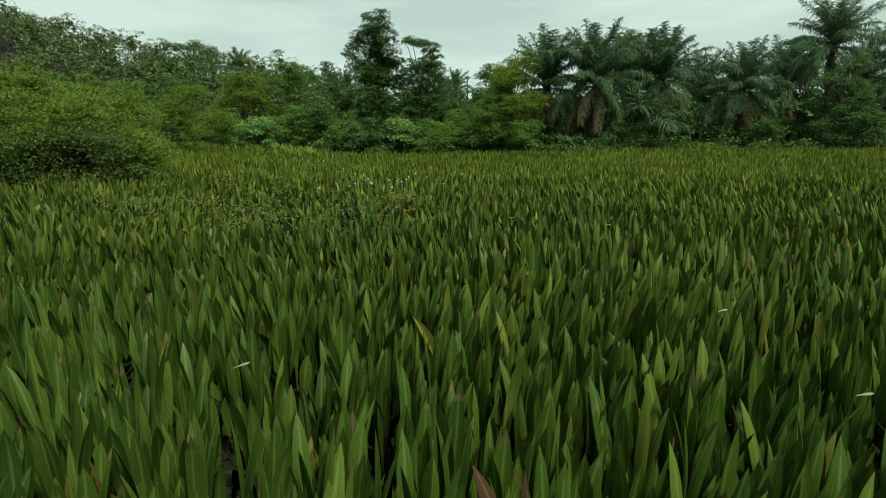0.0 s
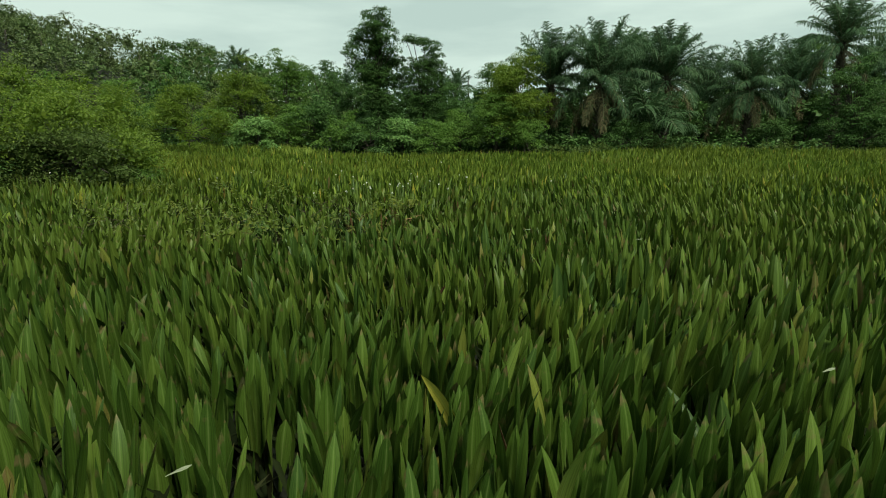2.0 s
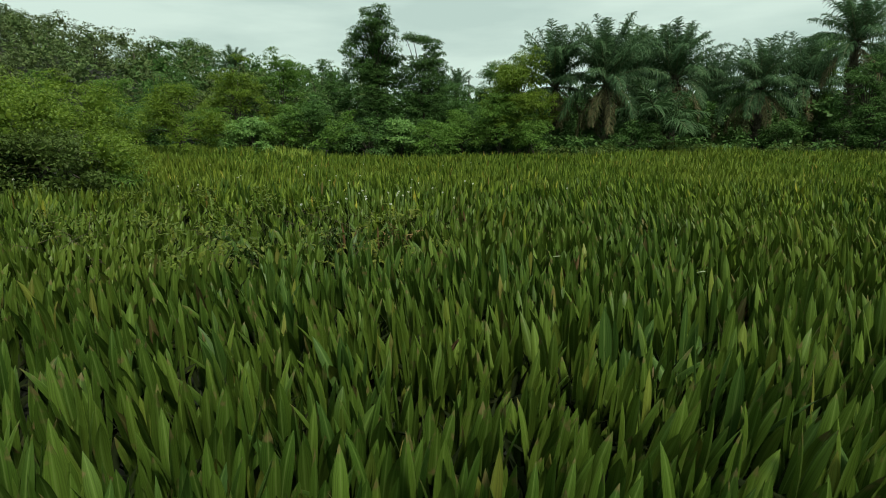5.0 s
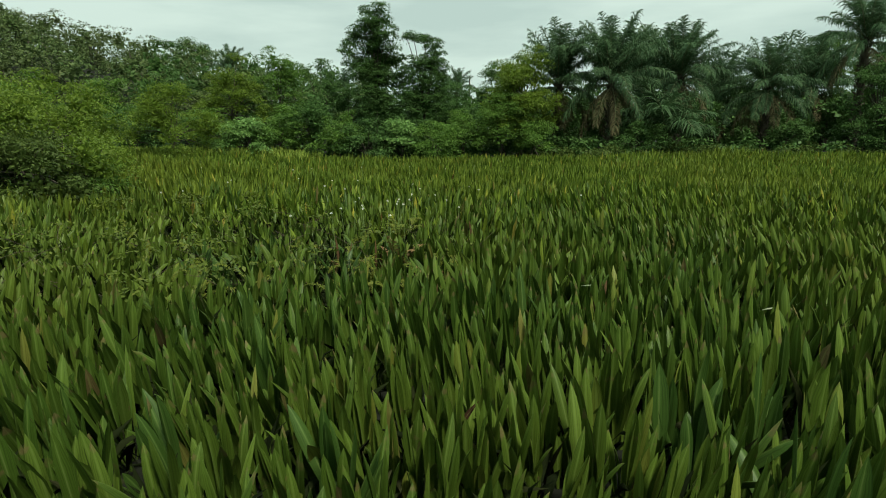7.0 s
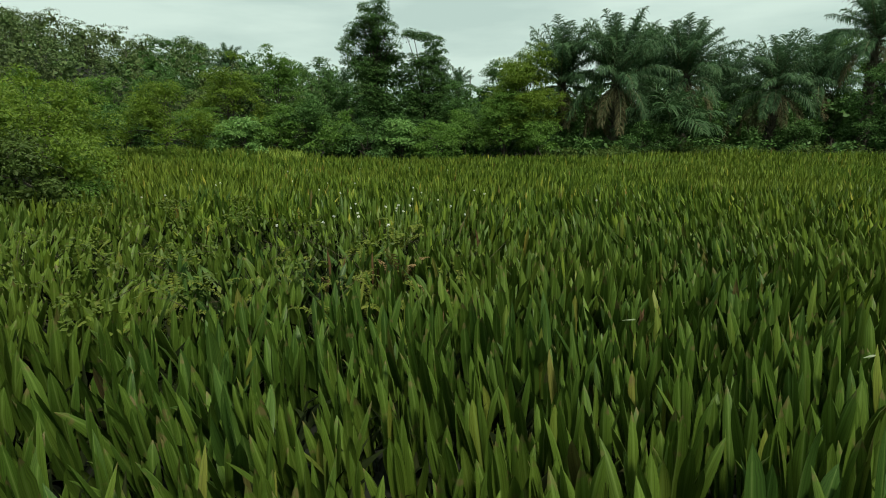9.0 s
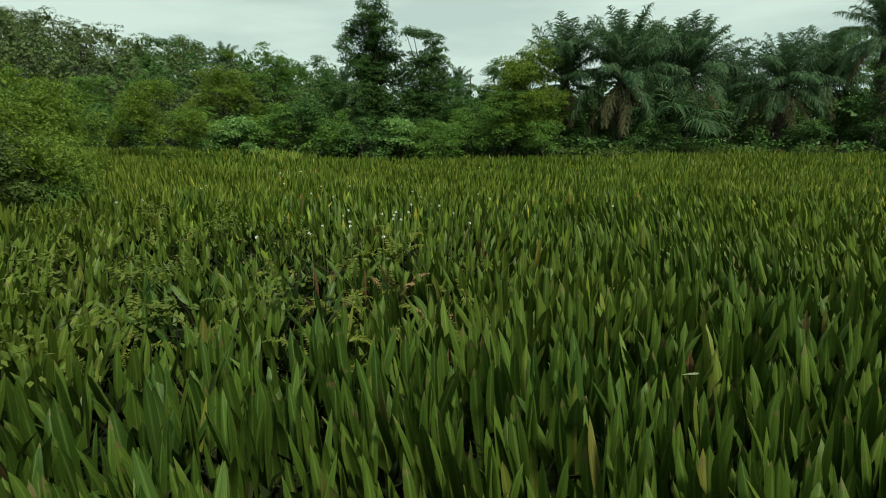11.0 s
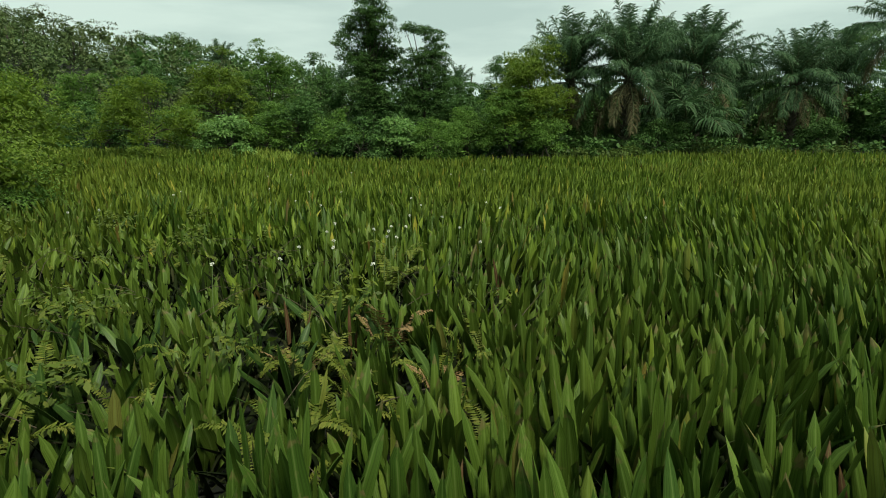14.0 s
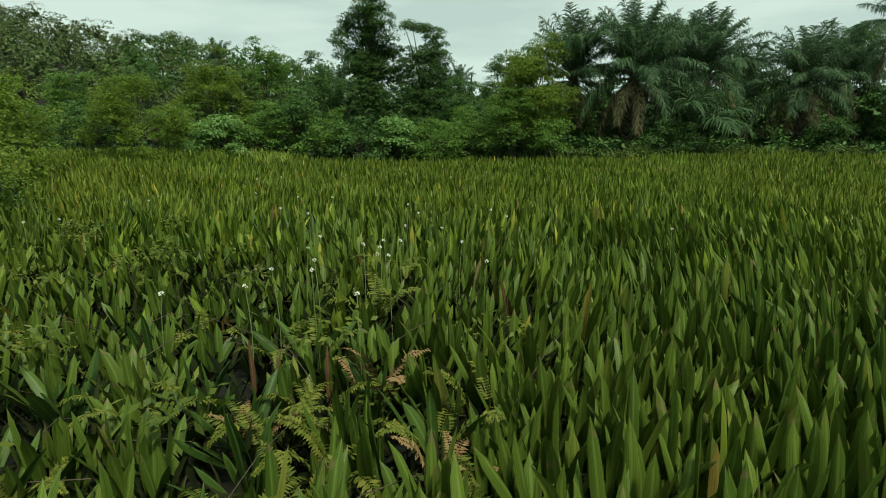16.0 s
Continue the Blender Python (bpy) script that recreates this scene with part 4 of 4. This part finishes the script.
for k, (x, y) in enumerate([(-4.29, 11.88), (-3.98, 12.19), (-3.68, 11.23), (-4.84, 14.24), (-4.68, 17.01), (-1.65, 12.36), (-1.28, 12.11), (-1.34, 11.60),
                            (-1.54, 10.72), (-3.48, 10.73), (-3.09, 14.74), (-7.19, 16.21), (-2.08, 13.95), (-1.68, 13.86), (-1.47, 12.90), (-1.73, 12.59),
                            (-3.16, 13.15), (-0.13, 12.96), (-0.53, 12.31), (-0.16, 11.34), (-4.67, 14.13), (-3.04, 11.80), (-2.75, 12.64), (-1.62, 11.30)]):
    fern((x, y), 400 + k, 3 + k % 4, 0.78)
r = np.random.default_rng(77)
k = 0
while k < 4:
    x, y = r.uniform(-9.5, 1), r.uniform(11, 19)
    if r.uniform() < fern_zone(x, y):
        fern((x, y), 430 + k, int(r.integers(4, 8)), r.uniform(0.85, 1.1))
        k += 1
fern((-1.07, 13.12), 501, 4, 1.05, True)
fern((-0.42, 12.05), 502, 5, 0.8, True)
fern((-1.88, 12.41), 503, 4, 0.8, True)


def lone_leaf(name, label, at, mat, seed, tall, lean=12, width=0.10, az=None, twist=None):
    """One leaf that stands out from the rest."""
    r = np.random.default_rng(seed)
    x, y = at
    way, bend, turn = r.uniform(0, 6.28), r.uniform(5, 40), r.normal(0, 0.6)
    way, turn = way if az is None else az, turn if twist is None else twist
    v, q, uv = blades(np.zeros((1, 3)), np.array([way]), np.radians([lean]), np.radians([bend]), np.array([tall]), np.array([width]), np.array([turn]), np.array([0.4]), 10)
    ob = new(name, mesh_of(name, v, q, mat, uv, True))
    ob.matrix_basis = pose(x, y, float(ground_height(x, y)))
    return tagged(ob, label, "leaf")


lone_leaf("yellow_leaf", "yellowed lance-shaped leaf among green ones", (0.10, 4.38), M_yellow, 1, 1.04, 7, 0.095, math.pi, 1.4)
for k, (x, y) in enumerate([(-1.40, 12.99), (0.35, 15.37), (-2.04, 13.12), (1.48, 9.75), (3.06, 8.86), (1.56, 10.05), (1.59, 10.33), (-0.32, 7.36), (-0.45, 10.24), (0.39, 4.13)]):
    for j in range(2):
        lone_leaf("withered_leaf", "rust-brown withered leaf between green ones", (x + 0.05 * j, y + 0.04 * j), M_dry, 20 + 2 * k + j, 0.80 - 0.08 * j, 8 + 9 * j, 0.045)
# bleached leaves lying across the tips
for k, (x, y, z, turn) in enumerate([(2.12, 4.20, 1.05, 20), (2.25, 2.87, 1.0, 5), (-1.28, 3.24, 1.0, 40), (2.43, 8.43, 1.05, 15), (1.06, 9.21, 1.05, 0)]):
    v, q, uv = blades(np.zeros((1, 3)), np.array([0.0]), np.radians([78]), np.radians([18]), np.array([0.11]), np.array([0.022]), np.array([0.3]), np.array([0.5]), 7)
    ob = new("bleached_leaf", mesh_of("bleached_leaf", v, q, M_pale, uv, True))
    ob.matrix_basis = pose(x, y, z, 0, 0, turn)
    tagged(ob, "bleached leaf fragment caught on the leaf tips", "leaf")


def flower_meshes(seed):
    r = np.random.default_rng(seed)
    h = np.linspace(0, 1.12, 6)
    stalk = mesh_of("stalk", *tube(np.c_[0.04 * np.sin(h * 2 + seed), 0.03 * np.sin(h * 3), h], np.linspace(0.006, 0.004, 6), 5), M_stalk, None, True)
    n = 26
    d = unit(r.normal(0, 1, (n, 3)) + np.array([0, 0, 0.3]))
    axis = unit(d + r.normal(0, 0.2, (n, 3)))
    nrm = unit(np.cross(axis, r.normal(0, 1, (n, 3))))
    top = np.array([0.04 * math.sin(2.24 + seed), 0.03 * math.sin(3.36), 1.12])
    v, q, uv = diamonds(top + d * 0.008, axis, nrm, r.uniform(0.014, 0.023, n), r.uniform(0.011, 0.016, n))
    return stalk, mesh_of("flower_head", v, q, M_petal, uv)


FLOWERS = [flower_meshes(k) for k in range(4)]
spots = [(-2.10, 15.39), (-1.86, 14.71), (-2.12, 16.36), (-1.75, 14.24), (-2.27, 13.66), (-2.20, 14.29), (-1.48, 15.67), (-1.27, 15.49), (-1.27, 16.02),
         (-1.09, 15.00), (-1.25, 15.06), (-1.08, 17.48), (-1.15, 20.19), (-0.48, 17.20), (0.02, 14.88), (0.63, 18.17), (0.38, 19.04), (-0.91, 19.04),
         (-1.01, 16.06), (-0.22, 16.02), (-2.90, 21.26), (-3.74, 21.49), (-2.91, 18.89), (-3.53, 19.46), (-6.90, 21.49), (-7.25, 17.78), (-6.84, 18.03),
         (-2.92, 13.51), (-1.18, 13.42), (2.92, 16.99)]
r = np.random.default_rng(9)
spots += [(r.normal(-3.5, 4.0), r.uniform(17, 30)) for _ in range(10)]
for k, (x, y) in enumerate(spots):
    ob = thing("swamp_flower", "small white flower head on a thin green stalk", "flower", (x, y, float(ground_height(x, y))), "white flowers over the swamp plants", r.uniform(0, 360))
    part("stalk", FLOWERS[k % 4][0], ob)
    part("flower_head", FLOWERS[k % 4][1], ob, "small white petals")

lone_leaf("swamp_leaf", "tall light green leaf standing above its neighbours", (0.18, 4.53), M_bright, 4, 1.22, 3, 0.10)
lone_leaf("swamp_leaf", "tall light green leaf standing above its neighbours", (0.42, 3.61), M_bright, 5, 1.14, 4, 0.08)
for j in range(3):
    lone_leaf("withered_leaf", "curled brown dead leaf caught between green ones", (0.41, 2.10), M_dry, 60 + j, 0.98, 5 + 8 * j, 0.10)

# ---- grass, weeds and dry stalks ----
r = np.random.default_rng(51)
n = 5200
x = r.uniform(-34, -9, n)
y = field_edge(x) - r.uniform(-0.5, 4.5, n)
v, q, uv = blades(np.c_[x, y, ground_height(x, y)], r.uniform(0, 6.28, n), np.radians(r.uniform(2, 16, n)), np.radians(r.uniform(5, 45, n)), r.uniform(0.85, 1.3, n), r.uniform(0.04, 0.08, n), r.normal(0, 0.5, n), r.uniform(0.2, 0.5, n), 4)
tagged(new("grass", mesh_of("grass", v, q, M_grass, uv, True)), "bright green grass along the field's far edge", "grass", kind="stuff")

lobes, sticks = [], []
for x, y in [(-3.81, 10.87), (-4.18, 12.80), (-1.49, 11.92), (-4.81, 11.92), (-6.97, 18.81), (-4.43, 16.10), (-1.50, 13.32), (-3.56, 10.05), (-4.18, 10.87), (-11.0, 19.5),
             (-8.71, 18.18), (-4.62, 13.74), (-4.19, 13.47), (-7.76, 17.02), (-6.67, 18.38), (-5.93, 14.03), (-3.15, 15.48), (-3.74, 11.60), (-5.95, 19.66), (-5.42, 17.66)]:
    for k in range(1 + (x < -4.5)):
        lobes.append((x + r.normal(0, 0.28), y + r.normal(0, 0.28), float(ground_height(x, y)) + r.uniform(0.55, 0.92), 0.2, 0.2, 0.12))
while len(lobes) < 46:
    x, y = r.uniform(-11, 1), r.uniform(10, 21)
    if r.uniform() < float(fern_zone(x, y)) ** 1.5:
        e = r.uniform(0.12, 0.26)
        lobes.append((x, y, float(ground_height(x, y)) + r.uniform(0.3, 0.85), e, e, e * 0.7))
v, q, uv = foliage(r, lobes, 13.0, 9, 0.095, 0.045, 0.13, 0.2, core=8)
tagged(new("weeds", mesh_of("weeds", v, q, M_weed, uv)), "small-leaved yellow-green weeds tangled among the ferns", "weeds", kind="stuff")
while len(sticks) < 150:
    x, y = r.uniform(-9.5, 2.5), r.uniform(10, 18.5)
    if r.uniform() < float(fern_zone(x, y)) + 0.05:
        g, a, ln, z0 = float(ground_height(x, y)), r.uniform(0, 6.28), r.uniform(0.3, 0.9), r.uniform(0.1, 0.6)
        d = np.array([math.cos(a), math.sin(a), r.uniform(-0.3, 0.7)]) * ln
        p = np.array([x, y, g + z0])
        sticks.append(tube([p, p + d * 0.5 + np.array([0, 0, 0.05]), p + d], [0.005, 0.004, 0.002], 4))
v, q, uv = joined(sticks)
tagged(new("dry_stalks", mesh_of("dry_stalks", v, q, M_twig, None, True)), "thin dry brown stalks fallen among the ferns", "dry stalks", kind="stuff")
